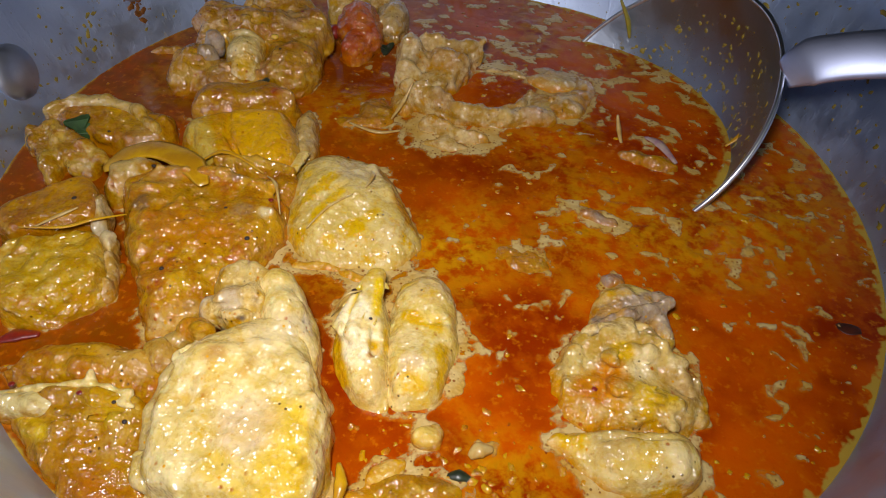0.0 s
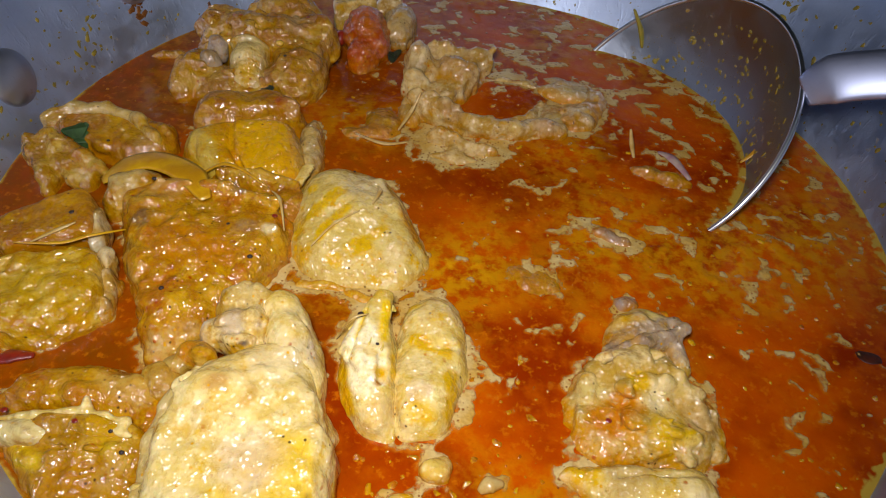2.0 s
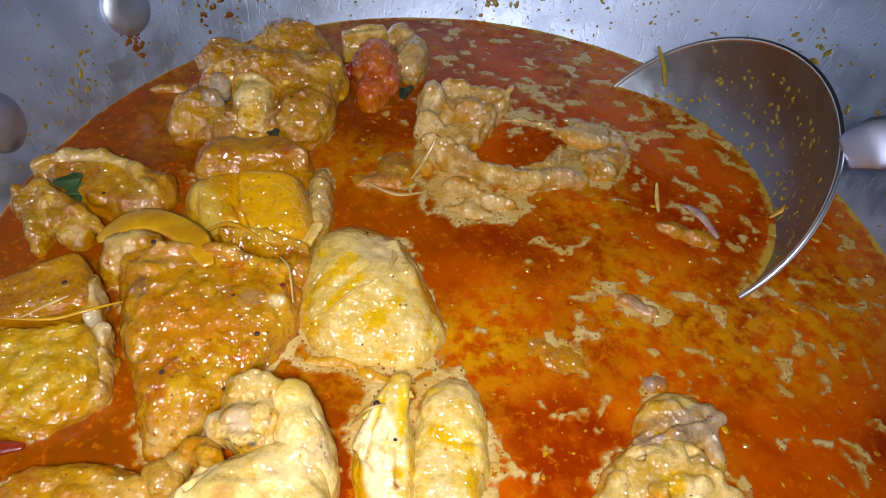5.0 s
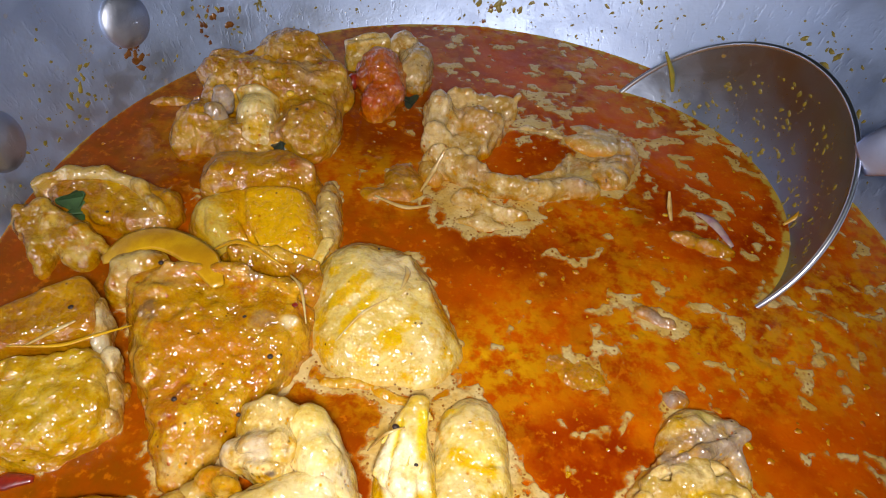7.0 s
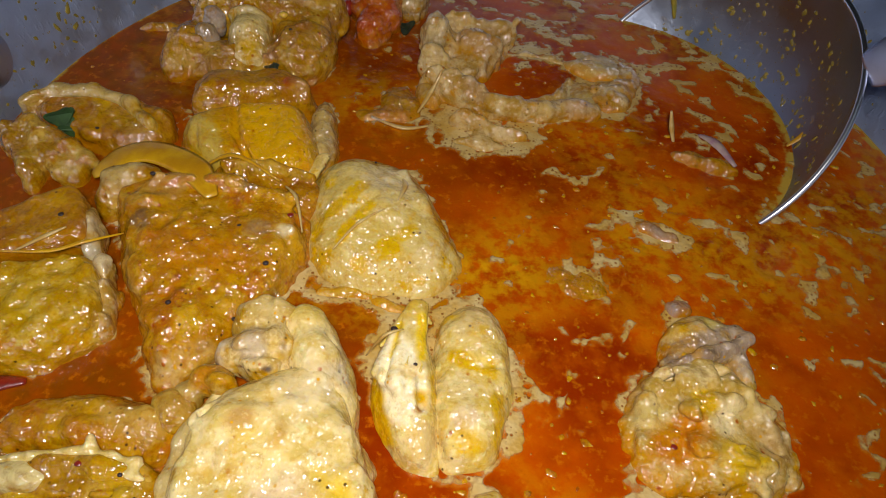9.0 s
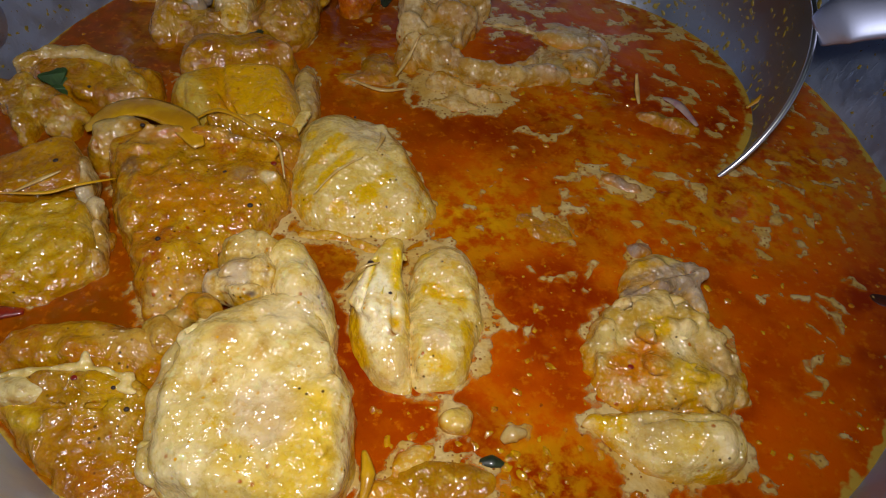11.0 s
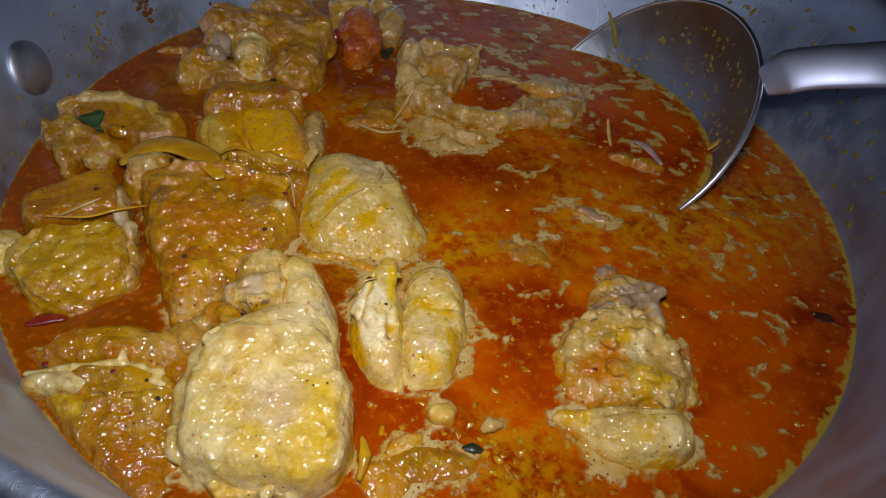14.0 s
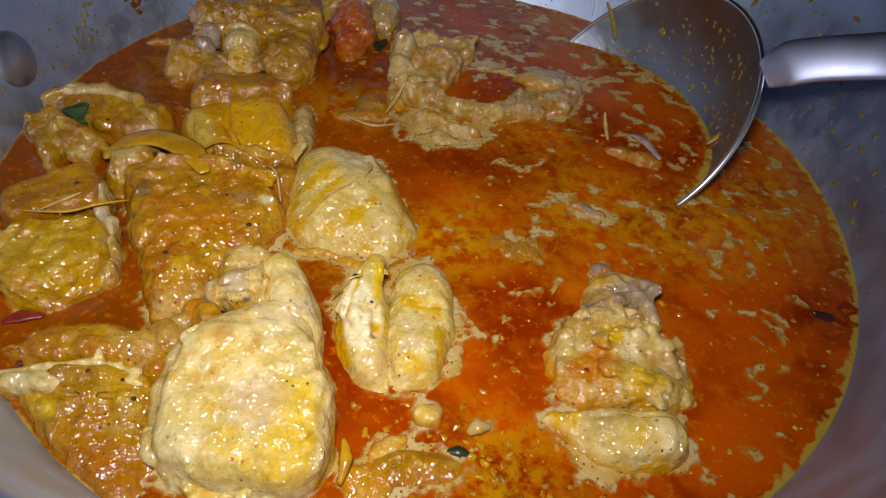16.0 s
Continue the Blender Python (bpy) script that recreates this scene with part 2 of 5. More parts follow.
M_BONY = meat("grey_chicken_flesh", (0.46, 0.29, 0.06), (0.72, 0.55, 0.24), (0.6, 0.3, 0.005), 0.42, 0.6, 1.1, rough=0.4, murk=0.5, body=1.08)
M_TOMATO = meat("stewed_tomato", (0.42, 0.075, 0.012), (0.5, 0.15, 0.035), (0.4, 0.06, 0.004), 0.4, 0.2)
M_BONE = meat("wet_bone", (0.3, 0.24, 0.2), (0.42, 0.34, 0.24), (0.4, 0.2, 0.03), 0.4, 0.3, 0.8)
M_GRAVY = gravy_material()
M_FOAM = foam_material()
M_PAN = metal("worn_aluminium", (0.58, 0.7, 0.94), 0.55, 1.0, 0.6)
M_RIVET = metal("dull_rivet", (0.56, 0.6, 0.7), 0.46, 0.5, 0.5)
M_BOWL = metal("dull_ladle_steel", (0.32, 0.36, 0.44), 0.36, 0.6, 1.0)
M_LIP = metal("polished_steel_lip", (0.8, 0.8, 0.82), 0.3, 0.05)
M_STEEL = metal("ladle_steel", (0.5, 0.56, 0.78), 0.46, 0.1)
M_PEPPER = plain("peppercorn", (0.03, 0.012, 0.006), (0.012, 0.006, 0.004), 0.6, 900, 0.0)
M_CRUMB = meat("masala_crumb", (0.46, 0.16, 0.006), (0.56, 0.32, 0.04), (0.36, 0.07, 0.002), 0.6, 0.6)
M_DRY = plain("dried_chili", (0.07, 0.012, 0.002), (0.03, 0.007, 0.002), 0.45, 500, 0.2)
M_LEAF = plain("coriander_leaf", (0.012, 0.04, 0.004), (0.02, 0.06, 0.005), 0.7, 500, 0.0)
M_HERB = plain("dark_herb", (0.012, 0.016, 0.008), (0.02, 0.03, 0.01), 0.4, 700, 0.4)
M_PEPPERSTRIP = plain("yellow_pepper_skin", (0.54, 0.3, 0.005), (0.42, 0.2, 0.004), 0.3, 160, 0.8)
M_ONION = plain("onion_sliver", (0.5, 0.36, 0.13), (0.42, 0.24, 0.05), 0.3, 300, 0.7)
M_PURPLE = plain("red_onion", (0.3, 0.16, 0.2), (0.4, 0.3, 0.24), 0.25, 260, 0.6)
M_CHILI = plain("red_chili", (0.22, 0.014, 0.004), (0.14, 0.01, 0.003), 0.35, 400, 0.4)
M_SEED = plain("yellow_seed", (0.6, 0.38, 0.02), (0.55, 0.3, 0.02), 0.3, 900, 0.5)
M_STALK = plain("herb_stalk", (0.22, 0.2, 0.02), (0.3, 0.22, 0.02), 0.3, 400, 0.5)
M_SPLASH = plain("dried_masala", (0.3, 0.22, 0.02), (0.14, 0.11, 0.016), 0.45, 500, 0.4)
M_DRIP = plain("rust_masala", (0.2, 0.07, 0.006), (0.1, 0.03, 0.003), 0.4, 400, 0.5)
M_STONE = plain("dark_granite", (0.03, 0.03, 0.032), (0.07, 0.07, 0.075), 0.25, 180)
M_WALL = plain("painted_wall", (0.5, 0.54, 0.56), (0.46, 0.5, 0.53), 0.7, 6)
M_FLOOR = plain("floor_tile", (0.3, 0.28, 0.26), (0.25, 0.24, 0.22), 0.35, 20)


# ---- mesh helpers ----
def hash01(i, j, k, seed):
    n = (i * 374761393 + j * 668265263 + k * 2147483647 + seed * 1274126177) & 0xFFFFFFFF
    n = ((n ^ (n >> 13)) * 1274126177) & 0xFFFFFFFF
    n = ((n ^ (n >> 16)) * 2246822519) & 0xFFFFFFFF
    return ((n ^ (n >> 15)) & 0xFFFFFF) / float(0xFFFFFF)


def lattice_noise(x, y, z, seed=0):
    """Smooth value noise in -1..1 on arrays."""
    xi, yi, zi = (np.floor(a).astype(np.int64) for a in (x, y, z))
    fx, fy, fz = x - xi, y - yi, z - zi
    fx, fy, fz = (f * f * f * (f * (f * 6 - 15) + 10) for f in (fx, fy, fz))
    out = 0.0
    for a in (0, 1):
        for b in (0, 1):
            for c in (0, 1):
                w = (fx if a else 1 - fx) * (fy if b else 1 - fy) * (fz if c else 1 - fz)
                out = out + w * hash01(xi + a, yi + b, zi + c, seed)
    return out * 2 - 1


def fbm(x, y, z, wave, octaves, seed=0):
    out, amp, total = 0.0, 1.0, 0.0
    for o in range(octaves):
        f = 2.0 ** o / wave
        out = out + amp * lattice_noise(x * f + 17.3 * o, y * f - 9.1 * o, z * f + 4.7 * o, seed + o)
        total += amp
        amp *= 0.5
    return out / total


def smooth_min(a, b, k):
    h = np.clip(0.5 + 0.5 * (b - a) / k, 0, 1)
    return b * (1 - h) + a * h - k * h * (1 - h)


def ellipsoid_field(X, Y, Z, blob):
    cx, cy, cz, rx, ry, rz, turn = blob
    c, s = math.cos(radians(turn)), math.sin(radians(turn))
    dx, dy, dz = X - cx, Y - cy, Z - cz
    px, py = c * dx + s * dy, -s * dx + c * dy
    k0 = np.sqrt((px / rx) ** 2 + (py / ry) ** 2 + (dz / rz) ** 2) + 1e-9
    k1 = np.sqrt((px / rx ** 2) ** 2 + (py / ry ** 2) ** 2 + (dz / rz ** 2) ** 2) + 1e-9
    return k0 * (k0 - 1) / k1


def box_field(X, Y, Z, box):
    """A rounded box: centre, half sizes, turn about z, slope about its own x, rounding."""
    cx, cy, cz, hx, hy, hz, turn, tip, rnd = box
    m = (Euler((radians(tip), 0, radians(turn))).to_matrix()).transposed()
    dx, dy, dz = X - cx, Y - cy, Z - cz
    q = [np.abs(m[i][0] * dx + m[i][1] * dy + m[i][2] * dz) - h + rnd for i, h in enumerate((hx, hy, hz))]
    out = np.sqrt(sum(np.maximum(a, 0) ** 2 for a in q))
    return out + np.minimum(np.maximum(np.maximum(q[0], q[1]), q[2]), 0) - rnd


def rod_field(X, Y, Z, rod):
    x1, y1, z1, x2, y2, z2, r = rod
    ax, ay, az = x2 - x1, y2 - y1, z2 - z1
    t = np.clip(((X - x1) * ax + (Y - y1) * ay + (Z - z1) * az) / (ax * ax + ay * ay + az * az), 0, 1)
    return np.sqrt((X - x1 - t * ax) ** 2 + (Y - y1 - t * ay) ** 2 + (Z - z1 - t * az) ** 2) - r


def block_field(X, Y, Z, block):
    """A rounded block on a convex outline (corners in turn, seen from above against the clock): top height at the middle, its two slopes, lean of the sides, rounding."""
    corners, top, sx, sy, lean, soft = block
    cx = sum(c[0] for c in corners) / len(corners)
    cy = sum(c[1] for c in corners) / len(corners)
    F = (Z - top - sx * (X - cx) - sy * (Y - cy)) / math.sqrt(1 + sx * sx + sy * sy)
    for (x1, y1), (x2, y2) in zip(corners, corners[1:] + corners[:1]):
        n = math.hypot(x2 - x1, y2 - y1)
        side = ((y2 - y1) * (X - x1) - (x2 - x1) * (Y - y1)) / n + lean * Z
        F = -smooth_min(-F, -side / math.sqrt(1 + lean * lean), soft)
    return F


def surface_of(F, origin, h):
    """The zero surface of a field sampled on a grid: vertices and quads."""
    cells = tuple(n - 1 for n in F.shape)
    acc, cnt = np.zeros(cells + (3,)), np.zeros(cells)
    quads_src = []
    grids = np.meshgrid(*[np.arange(n, dtype=float) for n in F.shape], indexing="ij")
    for ax in range(3):
        lo = tuple(slice(None, -1) if i == ax else slice(None) for i in range(3))
        hi = tuple(slice(1, None) if i == ax else slice(None) for i in range(3))
        a, b = F[lo], F[hi]
        cross = (a < 0) != (b < 0)
        t = np.where(cross, a / np.where(cross, a - b, 1), 0)
        P = [g[lo] + (t if i == ax else 0) for i, g in enumerate(grids)]
        u, v = [i for i in range(3) if i != ax]
        for du in (0, 1):
            for dv in (0, 1):
                sl = [slice(None)] * 3
                sl[u] = slice(du, du + cells[u])
                sl[v] = slice(dv, dv + cells[v])
                sl = tuple(sl)
                w = cross[sl]
                cnt += w
                for i in range(3):
                    acc[..., i] += np.where(w, P[i][sl], 0)
        quads_src.append((ax, u, v, cross, a < 0))
    used = cnt > 0
    index = np.full(cells, -1)
    index[used] = np.arange(used.sum())
    verts = acc[used] / cnt[used][:, None] * h + np.array(origin)
    quads = []
    for ax, u, v, cross, inside in quads_src:
        sl = [slice(None)] * 3
        sl[u] = slice(1, cells[u])
        sl[v] = slice(1, cells[v])
        idx = np.argwhere(cross[tuple(sl)])
        idx[:, u] += 1
        idx[:, v] += 1
        flip = inside[tuple(idx.T)]
        corner = []
        for du, dv in ((-1, -1), (0, -1), (0, 0), (-1, 0)):
            c = idx.copy()
            c[:, u] += du
            c[:, v] += dv
            corner.append(index[tuple(c.T)])
        q = np.stack(corner, 1)
        if ax == 1:
            flip = ~flip
        q[~flip] = q[~flip][:, ::-1]
        quads.append(q)
    return verts, np.concatenate(quads)


def mesh_object(name, verts, faces, mat, parent=None, smooth=True, origin=(0, 0, 0)):
    me = bpy.data.meshes.new(name)
    me.from_pydata((np.asarray(verts) - np.asarray(origin)).tolist(), [], faces.tolist() if hasattr(faces, "tolist") else faces)
    me.polygons.foreach_set("use_smooth", [smooth] * len(me.polygons))
    me.materials.append(mat)
    ob = new(name, me)
    ob.location = origin
    if parent is not None:
        ob.parent = parent
    return ob


def part(name, bm, mat, parent, label=""):
    """One bmesh as one mesh object under a thing or a part."""
    me = bpy.data.meshes.new(name)
    bm.to_mesh(me)
    bm.free()
    me.polygons.foreach_set("use_smooth", [True] * len(me.polygons))
    me.materials.append(mat)
    ob = new(name, me)
    ob.parent = parent
    return tagged(ob, label)


def lathe(profile, steps, closed=True):
    """Vertices and quads of a profile of (radius, z) turned about z."""
    n = len(profile)
    verts = [(r * math.cos(2 * math.pi * i / steps), r * math.sin(2 * math.pi * i / steps), z) for i in range(steps) for r, z in profile]
    faces = []
    for i in range(steps):
        j = (i + 1) % steps
        for k in range(n if closed else n - 1):
            l = (k + 1) % n
            faces.append((i * n + k, j * n + k, j * n + l, i * n + l))
    return verts, faces


def sweep(points, widths, heights, steps=12, samples=6, lift=(0, 0, 1)):
    """A tube of oval section along a smooth line through points (mm), closed at its ends."""
    P = [Vector(p) for p in points]
    line, ws, hs = [], [], []
    for i in range(len(P) - 1):
        a, b, c, d = P[max(i - 1, 0)], P[i], P[i + 1], P[min(i + 2, len(P) - 1)]
        for s in range(samples):
            t = s / samples
            line.append(0.5 * (2 * b + (c - a) * t + (2 * a - 5 * b + 4 * c - d) * t * t + (3 * b - a - 3 * c + d) * t ** 3))
            ws.append(widths[i] * (1 - t) + widths[i + 1] * t)
            hs.append(heights[i] * (1 - t) + heights[i + 1] * t)
    line.append(P[-1]), ws.append(widths[-1]), hs.append(heights[-1])
    verts, faces = [], []
    for i, p in enumerate(line):
        d = (line[min(i + 1, len(line) - 1)] - line[max(i - 1, 0)]).normalized()
        side = d.cross(Vector(lift)).normalized()
        up = side.cross(d)
        for k in range(steps):
            a = 2 * math.pi * k / steps
            verts.append((p + side * math.cos(a) * ws[i] / 2 + up * math.sin(a) * hs[i] / 2) * MM)
    for i in range(len(line) - 1):
        for k in range(steps):
            l = (k + 1) % steps
            faces.append((i * steps + k, i * steps + l, (i + 1) * steps + l, (i + 1) * steps + k))
    faces.append(tuple(range(steps))[::-1])
    faces.append(tuple((len(line) - 1) * steps + k for k in range(steps)))
    return [tuple(v) for v in verts], faces


# ---- the room round the stove ----
def slab(name, lo, hi, mat, label="", category=""):
    bm = bmesh.new()
    bmesh.ops.create_cube(bm, size=1)
    size = [h - l for l, h in zip(lo, hi)]
    for v in bm.verts:
        v.co = Vector([c * s for c, s in zip(v.co, size)])
    me = bpy.data.meshes.new(name)
    bm.to_mesh(me)
    bm.free()
    me.materials.append(mat)
    ob = new(name, me)
    ob.location = [(l + h) / 2 for l, h in zip(lo, hi)]
    return tagged(ob, label, category, kind="structure")


COUNTER = -0.042
slab("floor", (-1.6, -2.4, -0.98), (1.6, 0.8, -0.94), M_FLOOR, "plain tiled kitchen floor in shadow", "floor")
slab("wall_north", (-1.6, 0.62, -0.94), (1.6, 0.72, 1.7), M_WALL, "plain painted kitchen wall in shadow", "wall")
slab("wall_south", (-1.6, -2.4, -0.94), (1.6, -2.3, 1.7), M_WALL, "plain painted kitchen wall in shadow", "wall")
slab("wall_east", (1.6, -2.4, -0.94), (1.7, 0.72, 1.7), M_WALL, "plain painted kitchen wall in shadow", "wall")
slab("wall_west", (-1.7, -2.4, -0.94), (-1.6, 0.72, 1.7), M_WALL, "plain painted kitchen wall in shadow", "wall")
slab("ceiling", (-1.7, -2.4, 1.7), (1.7, 0.72, 1.8), M_WALL, "plain painted kitchen ceiling", "ceiling")
slab("counter", (-1.5, -0.36, -0.94), (1.5, 0.615, COUNTER), M_STONE, "dark granite kitchen counter under the pan", "counter")

# ---- the pan ----
WALL = 0.305


def wall_radius(z):
    """Inner radius of the pan's wall, mm, at the height z over the gravy, mm."""
    return 135 + WALL * z


PAN_PROFILE = [(0, -38), (60, -38), (84, -36.5), (98, -33), (110, -27), (120, -20), (128.5, -11), (132.5, -5), (135, 0), (138, 10), (141.1, 20), (144.2, 30), (147.2, 40),
               (150.2, 50), (151.2, 53), (152.2, 54.6), (154, 55.2), (155.8, 54.6), (156.4, 53), (155.6, 51.6), (153.9, 51.2), (152.9, 48), (150.2, 40), (147.2, 30), (144.1, 20), (141, 10), (138, 0),
               (131.3, -13), (122, -23.5), (112, -30.5), (99, -36.6), (84, -40.2), (60, -41.8), (0, -41.8)]
pan = tagged(new("cooking_pan"), "worn aluminium cooking pan full of chicken curry, spice-splashed walls", "pan")
pan.location = (0, 0, COUNTER)
v, f = lathe([(max(r, 0.01) * MM, z * MM - COUNTER) for r, z in PAN_PROFILE], 192, closed=False)
mesh_object("body", v, f, M_PAN, pan)


def rivet(x, y, z, radius=9.0, dome=2.6):
    a = math.atan2(y, x)
    prof = [(radius * MM, -1 * MM), (radius * MM, 0.3 * MM)]
    prof += [(radius * MM * math.cos(s * math.pi / 16), 0.3 * MM + dome * MM * math.sin(s * math.pi / 16)) for s in range(1, 8)] + [(0.00001, (dome + 0.3) * MM)]
    v, f = lathe(prof, 32, closed=False)
    ob = mesh_object("rivet", v, f, M_RIVET, pan)
    # its axis points inward and a little up, square to the wall
    axis = Vector((-math.cos(a), -math.sin(a), WALL)).normalized()
    r = wall_radius(z)
    ob.matrix_basis = Matrix.Translation((r * MM * math.cos(a), r * MM * math.sin(a), z * MM - COUNTER)) @ axis.to_track_quat("Z", "Y").to_matrix().to_4x4()
    return tagged(ob, "smooth domed steel rivet")


rivet(-140, 8.5, 17)
rivet(-126, 67, 24.5)


# ---- the chicken ----
SURFACES = []
FIELDS = []
GREY_PINK, DARK_VEIN = (0.36, 0.22, 0.12), (0.05, 0.04, 0.05)
GRAVY_FILM_SHADE = (0.5, 0.19, 0.003)
BRIGHT_YELLOW, PALE = (0.66, 0.38, 0.005), (0.72, 0.58, 0.3)


def thing(name, label, category, x, y, z=-7.0, group=""):
    ob = tagged(new(name), label, category, group)
    ob.location = (x * MM, y * MM, z * MM)
    return ob


def piece(owner, name, mat, rounds=(), boxes=(), rods=(), blocks=(), grooves=(), patches=(), blend=5.0, lump=1.4, wave=10.0, fine=0.3, fine_wave=2.6, halo=0.6, floor_z=-7.0, h=0.6, seed=0, tide=3.4, crease=0.45, label=""):
    """One part of a piece of food: rounded forms blended together, with folds cut in, an uneven skin and patches of other colour."""
    span = [(b[0], b[1], b[2], max(b[3], b[4]), b[5]) for b in rounds] + [(b[0], b[1], b[2], math.hypot(b[3], b[4]), math.hypot(b[5], b[4])) for b in boxes]
    span += [(r[i], r[i + 1], r[i + 2], r[6], r[6]) for r in rods for i in (0, 3)]
    span += [(x, y, b[1] / 2, 1.0, b[1] / 2 + 4) for b in blocks for x, y in b[0]]
    lo = [min(e[0] - e[3] for e in span) - 3, min(e[1] - e[3] for e in span) - 3, max(min(e[2] - e[4] for e in span) - 3, floor_z - 2)]
    hi = [max(e[0] + e[3] for e in span) + 3, max(e[1] + e[3] for e in span) + 3, max(e[2] + e[4] for e in span) + 3]
    axes = [np.arange(l, u + h, h) for l, u in zip(lo, hi)]

    def form(X, Y, Z):
        F = np.full(X.shape, 60.0)
        for b in rounds:
            F = smooth_min(F, ellipsoid_field(X, Y, Z, b), blend)
        for b in boxes:
            F = smooth_min(F, box_field(X, Y, Z, b), blend * 0.7)
        for b in blocks:
            F = smooth_min(F, block_field(X, Y, Z, b), blend * 0.7)
        for b in rods:
            F = smooth_min(F, rod_field(X, Y, Z, b), min(blend, 2.0))
        return F

    def skin(X, Y, Z):
        # soft swellings, creases between them where the flesh is knobbly, then grain
        soft = 0.9 * fbm(X, Y, Z, wave, 2, seed)
        swell = 0.75 - np.abs(fbm(X, Y, Z, wave, 1, seed)) * 2 - 0.6 * np.abs(fbm(X, Y, Z, wave * 0.45, 1, seed + 20))
        return lump * (crease * swell + (1 - crease) * soft) + 1.5 * fine * fbm(X, Y, Z, fine_wave, 1, seed + 40)

    def field(X, Y, Z):
        return form(X, Y, Z) + skin(X, Y, Z)

    X, Y, Z = np.meshgrid(*axes, indexing="ij")
    F = form(X, Y, Z)
    near = np.abs(F) < 2.0 * lump + 2 * fine + 2 * h
    F[near] += skin(X[near], Y[near], Z[near])
    for g in grooves:
        F = -smooth_min(-F, rod_field(X, Y, Z, g), 1.0)
    F = np.maximum(F, floor_z - Z)
    verts, quads = largest(*surface_of(F, lo, h))
    # relax the sheet a little
    for _ in range(2):
        total, count = np.zeros_like(verts), np.zeros(len(verts))
        for k in range(4):
            a, b = quads[:, k], quads[:, (k + 1) % 4]
            for i in range(3):
                total[:, i] += np.bincount(a, verts[b, i], len(verts)) + np.bincount(b, verts[a, i], len(verts))
            count += np.bincount(a, minlength=len(verts)) + np.bincount(b, minlength=len(verts))
        verts = 0.5 * verts + 0.5 * total / count[:, None]
    base = tuple(owner.location) if owner is not None else (float(np.mean(verts[:, 0])) * MM, float(np.mean(verts[:, 1])) * MM, floor_z * MM)
    ob = mesh_object(name, verts * MM, quads, mat, origin=base)
    if owner is not None:
        ob.location, ob.parent = (0, 0, 0), owner
    tint = np.zeros((len(verts), 4))
    for spot in patches:
        # a spot (x, y, z, r, colour, weight), or a streak from one point to another
        colour, weight, r = spot[-2], spot[-1], spot[-3]
        ends = spot[:6] if len(spot) == 9 else spot[:3] + (spot[0] + 0.01, spot[1], spot[2])
        d = 1 + rod_field(verts[:, 0], verts[:, 1], verts[:, 2], (*ends, r)) / r
        d = d + 0.5 * fbm(verts[:, 0], verts[:, 1], verts[:, 2], 0.8 * r + 1.5, 3, seed + 60)
        w = np.clip((1.2 - d) / 0.55, 0, 1) * weight
        tint[:, :3] = tint[:, :3] * (1 - w[:, None]) + np.array(colour) * w[:, None]
        tint[:, 3] = np.maximum(tint[:, 3] * (1 - w), 0) + w
    # gravy clings to the foot; higher up its colour paints in shaded sides
    w = np.clip((tide + 3.4 * fbm(verts[:, 0], verts[:, 1], verts[:, 2], 8, 3, seed + 65) - verts[:, 2]) / 3.0, 0, 1) * 0.85
    tint[:, :3] = tint[:, :3] * (1 - w[:, None]) + np.array(GRAVY_FILM_SHADE) * w[:, None]
    tint[:, 3] = tint[:, 3] * (1 - w) + w
    # the blend keeps the patch colour itself apart from its weight
    tint[:, :3] = tint[:, :3] / np.maximum(tint[:, 3:], 1e-6)
    att = ob.data.attributes.new("patch", "FLOAT_COLOR", "POINT")
    att.data.foreach_set("color", tint.ravel().tolist())
    att = ob.data.attributes.new("patch_weight", "FLOAT", "POINT")
    att.data.foreach_set("value", tint[:, 3].tolist())
    SURFACES.append(verts)
    FIELDS.append((field, lo, hi, halo))
    return tagged(ob, label)


def largest(verts, quads):
    """The largest connected sheet of a mesh."""
    tag = np.arange(len(verts))
    while True:
        low = tag[quads].min(1)
        new_tag = tag.copy()
        for k in range(4):
            np.minimum.at(new_tag, quads[:, k], low)
        new_tag = new_tag[new_tag]
        if (new_tag == tag).all():
            break
        tag = new_tag
    keep = tag == np.bincount(tag).argmax()
    index = np.cumsum(keep) - 1
    return verts[keep], index[quads[keep[quads[:, 0]]]]


def top_of(x, y, reach=1.6):
    """Height, mm, of the highest food surface at a place, or the gravy's level."""
    best = 0.0
    for verts in SURFACES:
        near = (np.abs(verts[:, 0] - x) < reach) & (np.abs(verts[:, 1] - y) < reach)
        if near.any():
            best = max(best, float(verts[near, 2].max()))
    return best


GROUP = "chicken pieces in the gravy"
KNOB = [(-72, 77, 11, 13, 10, 11, 0), (-92, 63, 8, 9, 11, 11, 20), (-80, 60, 9, 9, 8, 11, 0), (-97, 42, 2, 7, 13, 9, -8), (-60, 47, 4, 10.5, 14, 11, 0), (-58, 65, 8, 9.5, 10, 10, 0), (-80, 38, 2, 13, 9, 8, 0), (-70, 60, 8, 8, 9, 11, 0)]
KNOB_BONE = [(-77, 45, 6, 7, 8, 10.5, 0), (-78, 51, 11, 7.5, 3, 5.5, -6), (-75.5, 39, 3.5, 6.8, 7, 9, 0)]
KNUCKLE = [(-90.5, 43, 8, 4, 3.4, 5.5, 0), (-89, 49, 10.5, 3.8, 3.4, 5.5, 0)]
STRIP_TOP = [(-48.5, 94, 7.0, 9, 2.6, 6.5, 30, 0, 1.8)]
RAGGED = [(-29.1, 91.2, 3.0, 6.2, 12.1, 9.0, 0.0), (-35.7, 103.0, 4.0, 6.9, 5.0, 8.0, 0.0), (-52.4, 73.1, 1.0, 5.3, 6.3, 8.0, 0.0)]
